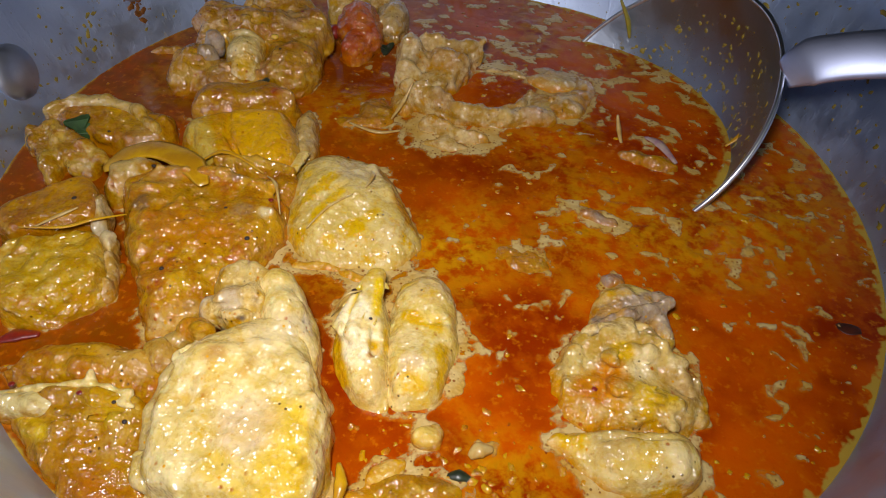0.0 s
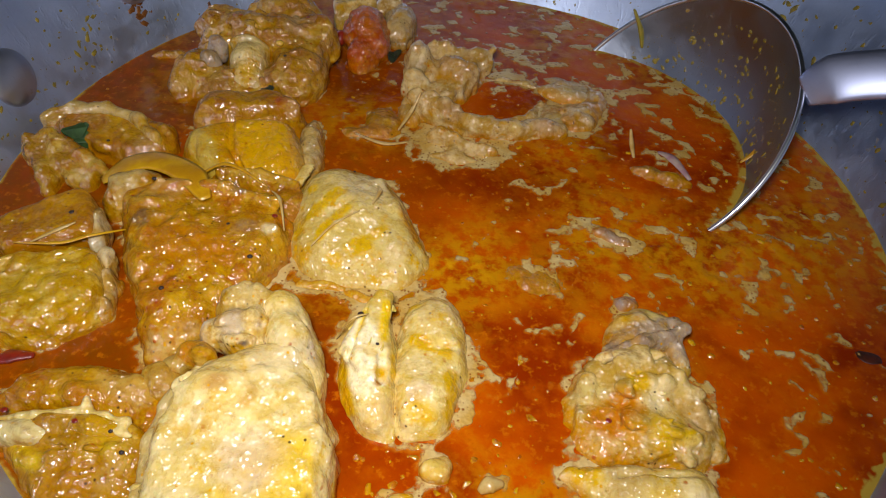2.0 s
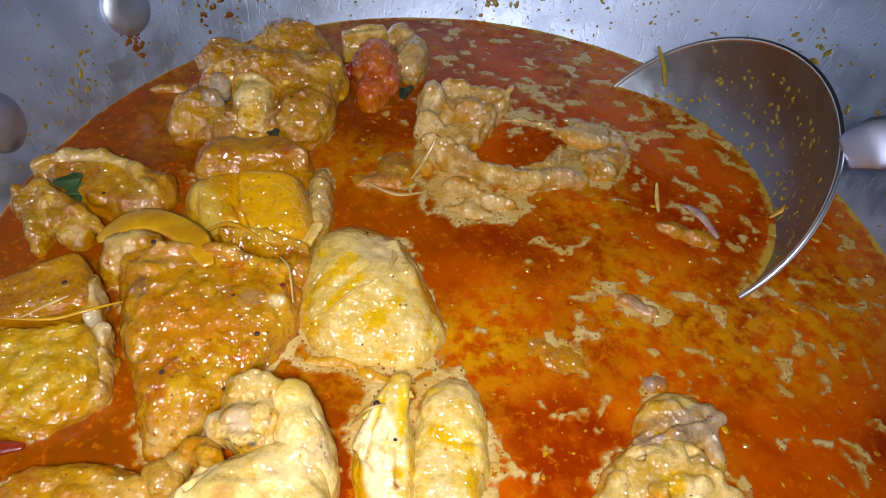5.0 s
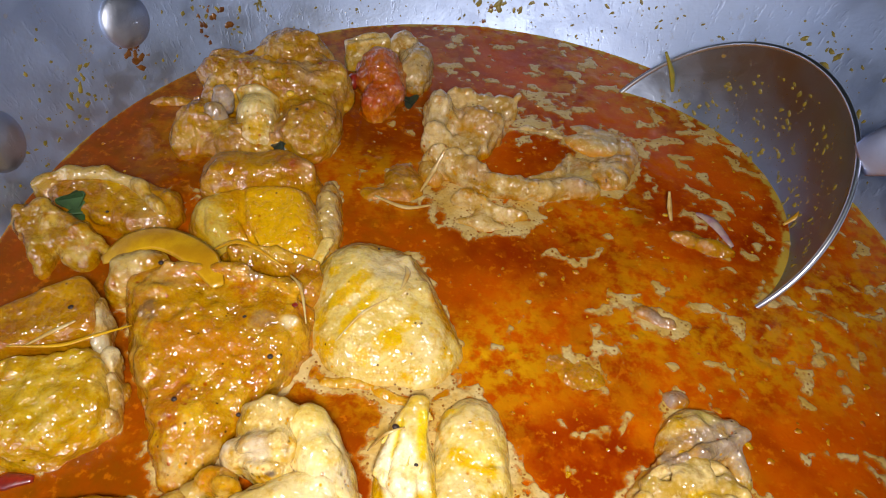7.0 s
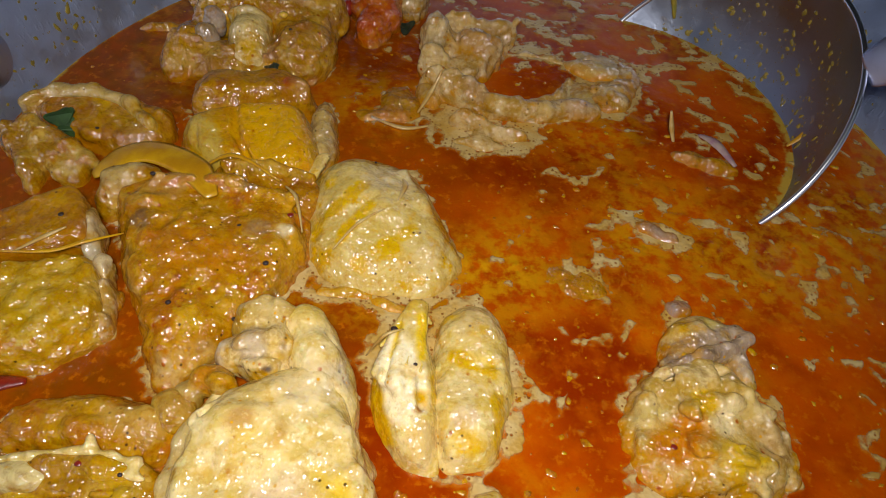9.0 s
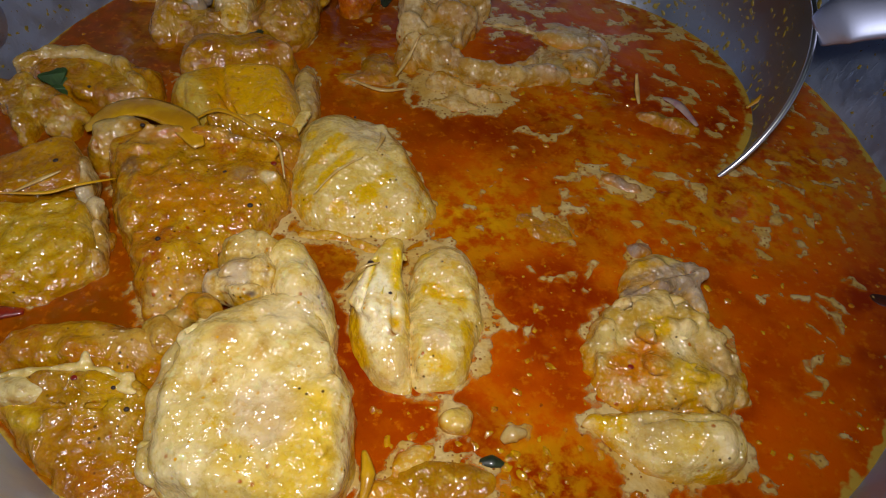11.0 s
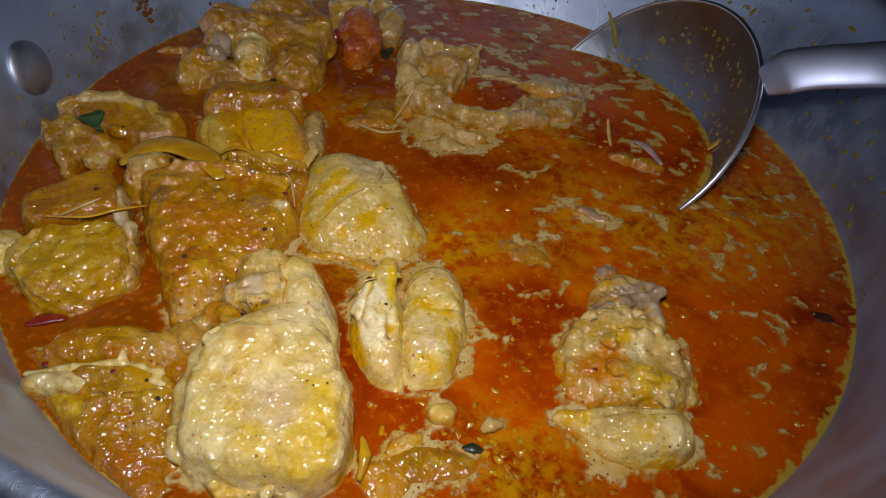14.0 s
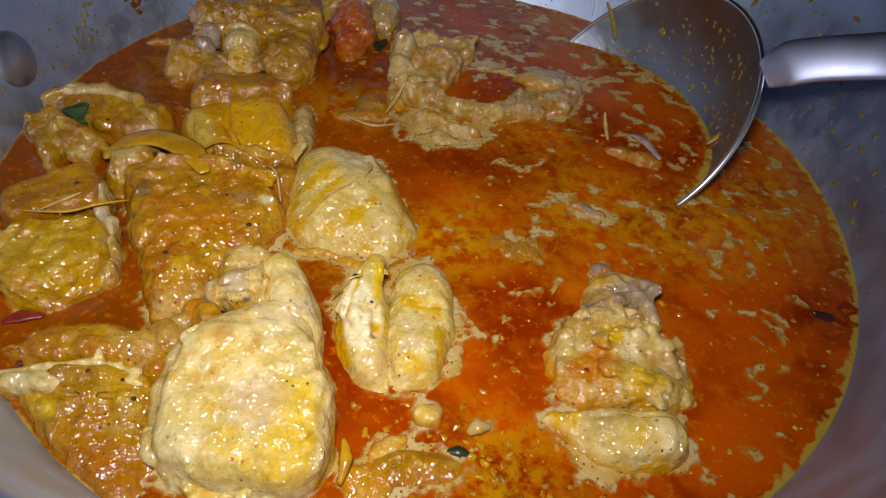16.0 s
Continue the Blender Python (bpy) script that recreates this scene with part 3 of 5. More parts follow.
TOMATO = [(-42, 83, 4, 9, 12, 10.5, 6), (-41, 68, 1, 6, 8, 8, 0), (-38, 76, 3, 7, 9, 8, 0)]
RING_UP = [(-17.8, 59.8, 7.0, 5.6, 7.0, 9.0, 0.0), (-17.5, 49.3, 3.0, 5.8, 4.2, 8.0, 0.0), (-4.2, 58.8, 5.0, 9.0, 4.8, 8.0, 0.0), (2.2, 68.7, 6.0, 7.0, 3.5, 6.0, 0.0), (-10.1, 69.8, 7.0, 6.2, 2.9, 6.0, 0.0)]
RING_ARC = [(-16.1, 41.8, 2.0, 5.3, 2.9, 7.0, 0.0), (-10.1, 37.4, 3.0, 5.6, 2.6, 7.0, 0.0), (-4.7, 35.0, 3.0, 6.3, 2.8, 7.0, 0.0), (5.3, 31.7, 2.0, 7.3, 2.7, 6.0, 0.0), (16.9, 32.7, 1.0, 7.8, 2.8, 6.0, 0.0), (30.0, 36.5, 1.0, 8.5, 3.8, 5.0, 0.0), (41.8, 47.2, 0.0, 7.2, 8.2, 4.0, 0.0), (48.6, 59.4, -1.0, 5.0, 9.8, 4.0, 0.0)]
RING_LOW = [(-12.4, 30.1, 1.0, 4.4, 1.7, 5.0, 0.0), (-4.3, 24.3, 1.0, 6.1, 1.9, 5.0, 0.0), (6.7, 21.6, 0.0, 7.5, 1.6, 4.0, 0.0), (-0.1, 16.9, -1.0, 8.8, 2.6, 3.0, 0.0)]
RING_PLATE = [(37.6, 61.7, 0.0, 10.8, 5.1, 3.5, -14.0)]
BONY = [(53.6, -63.7, 1.0, 12.4, 9.9, 8.0, 0.0), (54.9, -76.3, 0.0, 12.0, 9.8, 7.0, 0.0), (65.6, -74.1, -1.0, 8.2, 10.8, 6.0, 0.0), (41.5, -71.7, -1.0, 5.1, 9.0, 5.0, 0.0), (44.6, -82.3, -1.0, 6.2, 4.5, 5.0, 0.0)]
BONY_LOW = [(56.0, -94.6, 1.0, 11.8, 6.2, 9.0, 0.0), (62.0, -93.1, 1.0, 6.1, 6.2, 8.0, 0.0), (41.1, -90.5, -1.0, 6.8, 2.9, 4.0, 0.0), (48.0, -91.8, 0.0, 7.6, 3.0, 5.0, 0.0)]


# the large pale thigh
o = thing("chicken_thigh", "large pale cream chicken thigh, knobbly joint, half sunk in gravy", "chicken", -34, -92, group=GROUP)
piece(o, "meat", M_THIGH, [(-38, -88, 6, 12, 12, 10.5, 0), (-24, -104, 4, 10, 14, 10.5, 0), (-30, -76, 4, 7, 10, 9.5, 12)],
      blocks=[([(-55, -91), (-53, -106), (-49, -116), (-40, -120.5), (-17, -119), (-12, -112), (-13, -98), (-19, -82), (-29, -72), (-41, -74), (-50, -80)], 13.5, 0.02, 0.05, 0.16, 4.5)],
      rods=[(-53, -88, 5, -54, -98, 4.5, 2.2), (-54, -98, 4.5, -51, -112, 3.5, 2.0), (-49, -80, 8, -54, -90, 6, 1.8)],
      grooves=[(-46, -81, 16.5, -53, -97, 9.5, 0.9), (-51, -100, 8.5, -48, -112, 7.5, 0.7), (-34, -83, 16.8, -33, -91, 17, 0.7), (-44, -79, 15, -37, -76.5, 16, 0.9), (-16, -108, 12.5, -18, -111, 12.5, 0.5)],
      patches=[(-36, -82, 15, -30, -78, 13, 5, (0.68, 0.55, 0.3), 0.7), (-38, -90, 17, 7, (0.72, 0.54, 0.2), 0.6), (-41, -88.5, 17, 2.8, (0.5, 0.29, 0.1), 0.8), (-33, -88, 17, -34, -93, 17, 1.8, (0.52, 0.31, 0.08), 0.7), (-41, -98, 15, 2.2, (0.52, 0.3, 0.08), 0.7), (-16, -109, 13, 1.6, (0.22, 0.14, 0.1), 0.9),
               # the darker tan down the left edge paints in that side's shade
               (-54, -93, 6, 3, (0.4, 0.2, 0.06), 0.6), (-52, -84, 9, -53, -110, 5, 4, (0.5, 0.38, 0.16), 0.8), (-22, -100, 15, -20, -116, 11, 5, (0.74, 0.5, 0.06), 0.75), (-34, -112, 13, -26, -116, 11, 4, (0.72, 0.5, 0.08), 0.65), (-44, -106, 12, 5, (0.66, 0.5, 0.16), 0.6), (-30, -103, 15, 7, (0.68, 0.5, 0.34), 0.5), (-13, -100, 4, -13, -114, 4, 3, BRIGHT_YELLOW, 0.7), (-43, -78.5, 14, -39, -76.5, 15.5, 1.9, DARK_VEIN, 0.95)],
      blend=5, lump=1.7, wave=8, fine=0.3, fine_wave=2.6, crease=0.3, seed=1, halo=0.5, tide=1.6)
rnd = random.Random(5)
RIM = [(-53.5, -88), (-54, -98), (-51.5, -107), (-47, -114.5), (-39.5, -119.3), (-30, -119.8), (-20, -118.8)]
FAT = []
for (x1, y1), (x2, y2) in zip(RIM, RIM[1:]):
    for k in range(6):
        u = (k + rnd.random()) / 6
        size = rnd.uniform(0.8, 1.9)
        FAT.append((x1 + (x2 - x1) * u + rnd.uniform(-1, 0.6), y1 + (y2 - y1) * u + rnd.uniform(-0.6, 0.8), rnd.uniform(0.2, 5.0), size, size * rnd.uniform(0.7, 1.3), size * rnd.uniform(0.9, 1.6), rnd.uniform(0, 90)))
piece(o, "ragged_edge", M_THIGH, FAT, patches=[(-48, -116, 4, 6, (0.6, 0.44, 0.14), 0.7), (-36, -121, 3, 6, BRIGHT_YELLOW, 0.5), (-55, -98, 4, 8, (0.52, 0.38, 0.14), 0.7)], blend=1.6, lump=0.7, wave=3, fine=0.3, h=0.5, seed=4, halo=0.6, label="ragged fat at the rim")
piece(o, "joint", M_BONY, [(-45, -64, 8, 5.5, 5, 8, 0), (-41, -62, 9, 5, 4.5, 8, 0), (-49.5, -71, 7, 3.2, 3, 5.5, 0), (-45, -71, 9, 4.5, 4, 7, 0), (-40, -69, 10, 5, 5, 7, 0), (-40.5, -75, 10, 4, 2.6, 6, 0)],
      grooves=[(-47, -73, 13, -39, -73.5, 16.5, 0.9), (-43, -60, 16, -41, -68, 17, 0.6), (-48, -67.5, 13, -44, -67, 16, 0.6)],
      patches=[(-50, -71, 9, 3.5, (0.56, 0.48, 0.36), 0.8), (-44, -70, 14, 4, (0.5, 0.42, 0.3), 0.7), (-37, -72, 16, -35.5, -74.5, 15, 1.5, DARK_VEIN, 0.9), (-42, -78, 13, -39, -76.5, 15, 1.2, DARK_VEIN, 0.9), (-47, -69, 14, 1.5, (0.16, 0.11, 0.07), 0.8), (-43, -62, 15, 5, (0.58, 0.44, 0.18), 0.7)],
      blend=2.2, lump=1.2, wave=5, fine=0.3, seed=2, halo=0.3, crease=0.5, label="greyish knobbly joint")
piece(o, "skin", M_THIGH, [(-35, -63, 6, 6, 6, 10, 0), (-31, -71, 6, 6.5, 9, 10, 14), (-25.5, -76, 2, 4, 9, 9, 20)], grooves=[(-29, -66, 13, -25, -76, 10, 0.7), (-37, -70, 16, -36, -77, 16.5, 0.6)],
      patches=[(-34, -62, 14, 5, (0.64, 0.46, 0.12), 0.7), (-27, -70, 11, -25, -76, 9, 2, (0.36, 0.28, 0.26), 0.7), (-29, -76, 12, 5, (0.66, 0.55, 0.34), 0.7), (-37, -71, 15.5, -35.5, -75, 15, 2.0, DARK_VEIN, 0.95)], blend=4, lump=0.7, wave=7, fine=0.2, seed=44, halo=0.3)
piece(o, "tendon", M_KNOB, [(-52, -76, 6, 4.5, 2.6, 5, 20), (-49, -78, 8, 4, 2.4, 5, -10), (-57, -80, 3, 3.5, 3.6, 5, 0)], patches=[(-52, -77, 9, 2.8, (0.66, 0.25, 0.012), 0.9), (-57, -80, 6, 4, (0.55, 0.4, 0.14), 0.7)], blend=2.0, lump=1.0, wave=5, seed=3, halo=0.2, crease=0.5, label="orange-stained torn end")

# the torn breast chunk
o = thing("chicken_chunk", "pale yellow chicken chunk with torn fibres, ringed by foam", "chicken", -4, -68, group=GROUP)
FIBRES = [(-13 + 0.5 * k, -52, 7.6, -19 + 2.1 * k, -70 - 1.6 * min(k, 4), 6.6 + 1.2 * min(k, 5 - k), 1.0) for k in range(6)]
piece(o, "meat", M_CHUNK, [(-11, -70, 1, 6, 17, 8, 10)], blocks=[([(-17, -50), (-21, -68), (-18, -80), (-8, -89.5), (-1, -89), (-4, -75), (-6, -60), (-10, -49)], 7.5, 0.04, 0.02, 0.3, 4)], rods=FIBRES,
      grooves=[(-5.5, -54, 8, -4.5, -76, 7, 1.0), (-15, -56, 8.8, -16.5, -72, 8.4, 0.5), (-12, -56, 9.8, -11.5, -76, 9.8, 0.5), (-9, -70, 8.8, -8, -77, 7.8, 1.0)],
      patches=[(-14, -66, 8, -12, -76, 8, 5.5, (0.88, 0.79, 0.5), 0.95), (-12, -53, 8, 4.5, (0.6, 0.4, 0.08), 0.8), (-10, -56, 9, -9, -66, 9, 1.6, (0.78, 0.52, 0.03), 0.9), (-14.5, -58, 8, -15, -66, 8, 1.3, (0.8, 0.55, 0.04), 0.85), (-7, -84, 6, 5, (0.68, 0.5, 0.24), 0.6), (-20, -72, 3, -17, -82, 2, 4, (0.72, 0.42, 0.003), 0.95), (-8.5, -75, 8, 2.2, (0.62, 0.35, 0.01), 0.9), (-6, -60, 7, -5, -74, 6, 1.8, BRIGHT_YELLOW, 0.9), (-9, -78, 7.5, 1.2, (0.36, 0.12, 0.012), 0.9)], blend=3.5, lump=0.5, wave=8, fine=0.18, seed=5, halo=0.8, tide=1.2)
piece(o, "lobe", M_CHUNK, [(3, -56, 0, 6.5, 10, 7, 0), (2, -74, -1, 8, 12, 8, 8)], blocks=[([(-7, -50), (-8, -62), (-7, -77), (-3, -89), (5, -86), (11, -75), (13, -65), (8.5, -53), (2, -46)], 5.6, 0.0, 0.0, 0.3, 4)], grooves=[(-3, -66, 7.5, 9, -63.5, 5.5, 0.7)],
      patches=[(3, -54, 7, 5, (0.62, 0.46, 0.2), 0.7), (-2, -63, 6, 6, -65, 6, 2.2, BRIGHT_YELLOW, 0.85), (4, -62, 7, 3, (0.76, 0.6, 0.22), 0.7), (8, -72, 5, 8, -80, 3, 2.5, BRIGHT_YELLOW, 0.7), (0, -70, 7, 4, (0.7, 0.55, 0.26), 0.6), (3, -82, 5, 3, BRIGHT_YELLOW, 0.7), (1, -78, 7, 3, (0.66, 0.5, 0.3), 0.7)], blend=3.5, lump=0.7, wave=7, fine=0.2, seed=45, halo=1.1, tide=1.0)
piece(o, "torn_fibre", M_CHUNK, rods=[(-10.6, -53.6, 6.8, -12.4, -68.6, 9.4, 0.45), (-9, -54.1, 6.5, -9.2, -69.6, 9, 0.4), (-12.6, -53.6, 6.6, -15.6, -65.6, 8.4, 0.45), (-14, -54.6, 5.8, -18.6, -61.6, 4.8, 0.4), (-11.4, -54.1, 6.6, -13.4, -72.6, 9.1, 0.4), (-14.2, -54.6, 5.8, -11, -53.6, 6.8, 0.5), (-11, -53.6, 6.8, -8, -55.1, 6, 0.5)], patches=[(-12, -58, 8, 10, (0.8, 0.62, 0.18), 0.8)], blend=1.0, lump=0.2, wave=5, fine=0.1, seed=6, halo=0.0, floor_z=0, h=0.4, label="torn yellow meat fibres")

# the rounded breast
o = thing("chicken_breast", "rounded pale chicken piece with yellow-stained folded skin", "chicken", -23, -21, group=GROUP)
STREAK = (0.7, 0.42, 0.004)
piece(o, "meat", M_ROUND, [(-27, -22, -2, 16, 22, 13, -10), (-33, -14, 0, 11, 13, 10, 20), (-12, -32, -3, 9, 12, 10, 0)], blocks=[([(-45, -10), (-42, -32), (-37, -42), (-26, -47), (-15, -46), (-6, -41), (-2, -30), (-4, -22), (-13, -8), (-22, -1), (-34, -1)], 6.5, -0.06, 0.02, 0.45, 8)],
      rods=[(-20, -9, 7.6, -15, -18, 7.0, 1.4), (-15, -18, 7.0, -9, -29, 4.6, 1.4)], grooves=[(-18, -6, 8.5, -12.5, -16, 7.5, 0.8), (-12.5, -16, 7.5, -6, -27, 5.5, 0.7), (-36, -33, 9.6, -26, -22, 11.8, 0.35)],
      patches=[(-37, -27, 9, -30, -19, 11, 2.2, STREAK, 0.85), (-33, -35, 8.5, -27, -25, 11.5, 1.8, STREAK, 0.75), (-20, -35, 9, 3.2, STREAK, 0.8), (-24, -37, 8.5, -15, -29, 9, 1.6, STREAK, 0.6), (-20, -43, 6, -12, -42, 5, 2, STREAK, 0.7), (-27, -41, 7, 2.6, STREAK, 0.75), (-38, -17, 8, 2.4, STREAK, 0.7), (-40, -30, 6, 2.6, STREAK, 0.6), (-29, -6, 9, 3, STREAK, 0.5), (-11, -21, 6, -7, -28, 4, 3, (0.6, 0.26, 0.006), 0.75), (-13, -13, 7, 4, (0.56, 0.38, 0.16), 0.7), (-23, -14, 11, 7, (0.66, 0.53, 0.3), 0.6), (-11, -36, 6, 4, (0.64, 0.5, 0.24), 0.6)],
      blend=6, lump=0.9, wave=11, fine=0.15, seed=7, halo=0.9, tide=1.4)
piece(o, "skin_edge", M_ROUND, [(-30, -45, -1, 8, 2.0, 2.6, 8), (-18, -47.5, -1.4, 7, 2.2, 2.6, -8)], patches=[(-29, -44, 2, 5, (0.62, 0.44, 0.08), 0.8)], blend=2, lump=0.8, wave=5, seed=8, halo=0.9)
piece(o, "torn_edge", M_ROUND, rods=[(-46, -12, 5, -44, -4, 6, 1.2), (-44.5, -13, 5.5, -42, -4, 6.5, 1.0), (-47, -14, 4, -45, -8, 5, 1.0)], blend=1.5, lump=0.3, wave=4, fine=0.15, seed=47, halo=0.0, floor_z=0, label="torn pale skin shreds")

# the orange-brown leg piece
o = thing("chicken_quarter", "orange-brown chicken quarter glazed with spiced gravy", "chicken", -68, -40, group=GROUP)
AMBER, ORANGE = (0.56, 0.27, 0.012), (0.56, 0.2, 0.004)
piece(o, "meat", M_BROWN, [(-68, -42, 2, 16, 14, 9, 20), (-62, -62, 0, 9, 13, 9.4, 0), (-50, -36, 1, 8, 10, 9.5, 0), (-80, -32, 2, 10, 9, 9.5, -30)],
      blocks=[([(-94, -27), (-80, -53), (-71, -70), (-65, -78), (-57, -78.5), (-50, -61), (-39, -49), (-39, -33), (-45, -21), (-66, -17), (-87, -19)], 8.5, 0.0, 0.06, 0.3, 4)],
      rods=[(-80, -24, 10.5, -62, -22, 10.5, 2.0), (-62, -22, 10.5, -47, -25, 9.5, 1.8)],
      grooves=[(-84, -29, 11.5, -64, -26.5, 11.5, 0.8), (-76, -52, 10, -66, -47, 11.5, 0.6), (-71, -70, 8.6, -60, -69, 9.4, 0.7), (-56, -48, 10.5, -48, -43, 10.5, 0.6), (-66, -57, 10.3, -58, -54, 10.6, 0.6)],
      patches=[(-80, -38, 11, 4, (0.18, 0.12, 0.06), 0.7), (-58, -22, 11, 2.4, (0.16, 0.1, 0.05), 0.7), (-46, -36, 10.5, 2.4, (0.78, 0.64, 0.34), 0.9), (-52, -36, 11, 3.5, (0.3, 0.19, 0.1), 0.6), (-60, -64, 9.5, 4.5, (0.66, 0.4, 0.06), 0.85), (-72, -44, 11, -58, -46, 11, 6, ORANGE, 0.7), (-74, -34, 11.5, 6, AMBER, 0.6), (-46, -44, 9, 5, AMBER, 0.7), (-70, -60, 9, 5, ORANGE, 0.6), (-62, -75, 7, 5, (0.6, 0.42, 0.16), 0.7), (-56, -70, 6, 4, (0.56, 0.38, 0.14), 0.6), (-78, -25, 11, 5, (0.5, 0.3, 0.1), 0.6), (-64, -30, 11.5, 5, (0.5, 0.28, 0.05), 0.6), (-43, -30, 9, 3, (0.5, 0.12, 0.01), 0.6), (-84, -46, 7, -74, -64, 6, 3, (0.5, 0.34, 0.12), 0.6)], blend=5, lump=1.9, wave=7, fine=0.4, seed=9, halo=0.6, crease=0.3)
piece(o, "pale_end", M_WING, [(-92, -24, 2, 5, 8, 9.5, -20), (-87, -21, 4, 5, 5, 8, 0)], patches=[(-92, -23, 9, 6, (0.58, 0.44, 0.18), 0.8), (-87, -20, 11, 3, (0.66, 0.52, 0.26), 0.7)], blend=3, lump=0.9, wave=6, seed=10, halo=0.1, label="pale torn end")
piece(o, "skin_edge", M_SLAB, [(-58, -14, 3, 14, 3, 5.5, -8), (-45, -20, 3, 5, 6, 6, 0)], rods=[(-68, -13, 8.5, -56, -12, 9, 1.1), (-56, -12, 9, -44, -15, 8.5, 1.0)], patches=[(-66, -12, 9, -46, -14, 9, 2, (0.6, 0.38, 0.08), 0.8)], blend=3, lump=0.8, wave=6, seed=11, halo=0.2)

# the two blocks by the wall
o = thing("chicken_block", "olive-yellow block of chicken with dimpled skin", "chicken", -97, -58, group=GROUP)
piece(o, "meat", M_BLOCK, [(-110, -62, 0, 5, 7, 8, 0)], blocks=[([(-111, -55), (-113, -66), (-101, -78), (-89, -75.5), (-79, -65), (-84, -52), (-88, -47)], 10, 0.03, 0.05, 0.16, 2.5)], grooves=[(-108, -71, 8, -106, -56, 10.5, 0.7)], patches=[(-104, -76, 4, -84, -70, 4, 3, (0.6, 0.3, 0.01), 0.8), (-92, -50, 10, 4, (0.56, 0.34, 0.04), 0.6), (-98, -64, 11, 7, (0.56, 0.38, 0.06), 0.5), (-109, -62, 8, 4, (0.64, 0.46, 0.12), 0.7)], blend=3, lump=0.7, wave=7, fine=0.42, fine_wave=2.4, seed=12, halo=0.15)
piece(o, "ragged_edge", M_RING, [(-83, -56, 2, 2.2, 5, 5, 20), (-86, -50, 4, 2.4, 3, 5, 0), (-81, -62, 1, 2, 4, 5, 0)], patches=[(-85, -49, 9, 3, (0.62, 0.52, 0.3), 0.8)], blend=2, lump=1.2, wave=4, seed=13, halo=0.1, crease=0.5)
o = thing("chicken_slab", "smooth orange-brown chicken slab with thin fibres", "chicken", -103, -40, group=GROUP)
piece(o, "meat", M_SLAB, blocks=[([(-119, -44), (-117, -51), (-110, -55), (-88, -46), (-91, -38), (-95, -31), (-101, -29)], 12, 0.08, 0.06, 0.1, 2.5)], grooves=[(-112, -47, 11.6, -97, -39, 13.4, 0.5)], patches=[(-117, -49, 6, 3, PALE, 0.6), (-108, -42, 12, -96, -34, 13, 4, (0.58, 0.26, 0.006), 0.6), (-100, -36, 13, 3, (0.64, 0.34, 0.01), 0.5)], blend=3, lump=0.7, wave=9, fine=0.15, seed=14, halo=0.1)
piece(o, "pale_edge", M_RING, [(-91.5, -40, 5.5, 2.0, 7, 6.5, 25), (-89, -47, 4, 2.2, 3, 6, 0)], patches=[(-91, -42, 11, 2.4, (0.66, 0.54, 0.3), 0.8), (-88, -49, 9, 3, (0.56, 0.5, 0.34), 0.8)], blend=2, lump=0.8, wave=5, seed=15, halo=0.1)

# the turmeric-yellow piece
o = thing("chicken_turmeric_piece", "bright turmeric-yellow chicken piece with a split skin", "chicken", -68, 12, group=GROUP)
piece(o, "meat", M_YELLOW, [(-54, 0, 2, 8, 15, 10, 22), (-76, 0, 2, 8, 9, 9, 20)], blocks=[([(-87, 2), (-79, -10.5), (-63, -16), (-45, -17.5), (-42, -4), (-49, 14), (-60, 16), (-78, 12)], 10.8, 0.0, 0.14, 0.42, 3)],
      grooves=[(-71, 9.5, 11.6, -67.5, -3, 10.2, 1.1), (-67.5, -3, 10.2, -60, -13, 7, 1.0), (-79, -1, 11, -77, -9, 7, 0.5)],
      patches=[(-79, 0, 11, -72, -9, 8, 6, (0.58, 0.42, 0.1), 0.95), (-62, 3, 12, -50, -12, 7, 9, (0.74, 0.39, 0.002), 1.0), (-58, 10, 14, 5, (0.72, 0.36, 0.002), 0.9), (-46, -12, 5, 4, (0.7, 0.3, 0.002), 0.8)], blend=3, lump=0.6, wave=9, fine=0.15, seed=16, halo=0.4, tide=1.8)
piece(o, "skin", M_SLAB, [(-76, 16, 5, 10, 10, 10, 25)], blocks=[([(-87, 4), (-71, 9), (-57, 12), (-49, 14), (-50, 25), (-65, 31), (-80, 22)], 13.2, 0.02, -0.1, 0.25, 3)],
      patches=[(-86, 5, 10, -72, 9, 13, 1.2, (0.5, 0.34, 0.22), 0.6), (-58, 20, 14, 2.6, (0.4, 0.06, 0.006), 0.95), (-72, 20, 13, 7, (0.44, 0.22, 0.02), 0.6), (-54, 20, 12, 4, (0.5, 0.28, 0.1), 0.6), (-66, 28, 10, 5, (0.34, 0.13, 0.006), 0.6)], blend=4, lump=0.7, wave=9, fine=0.2, seed=17, halo=0.1, label="brown outer skin")
piece(o, "ragged_side", M_RING, [(-46.5, 10, -0.5, 4, 16, 7.5, 8), (-43.5, 2, -1, 3, 10, 4.5, 6)], patches=[(-48, 14, 8, -45, -2, 6, 3, (0.6, 0.44, 0.16), 0.7)], blend=3, lump=1.0, wave=5, seed=18, halo=1.0, crease=0.4)

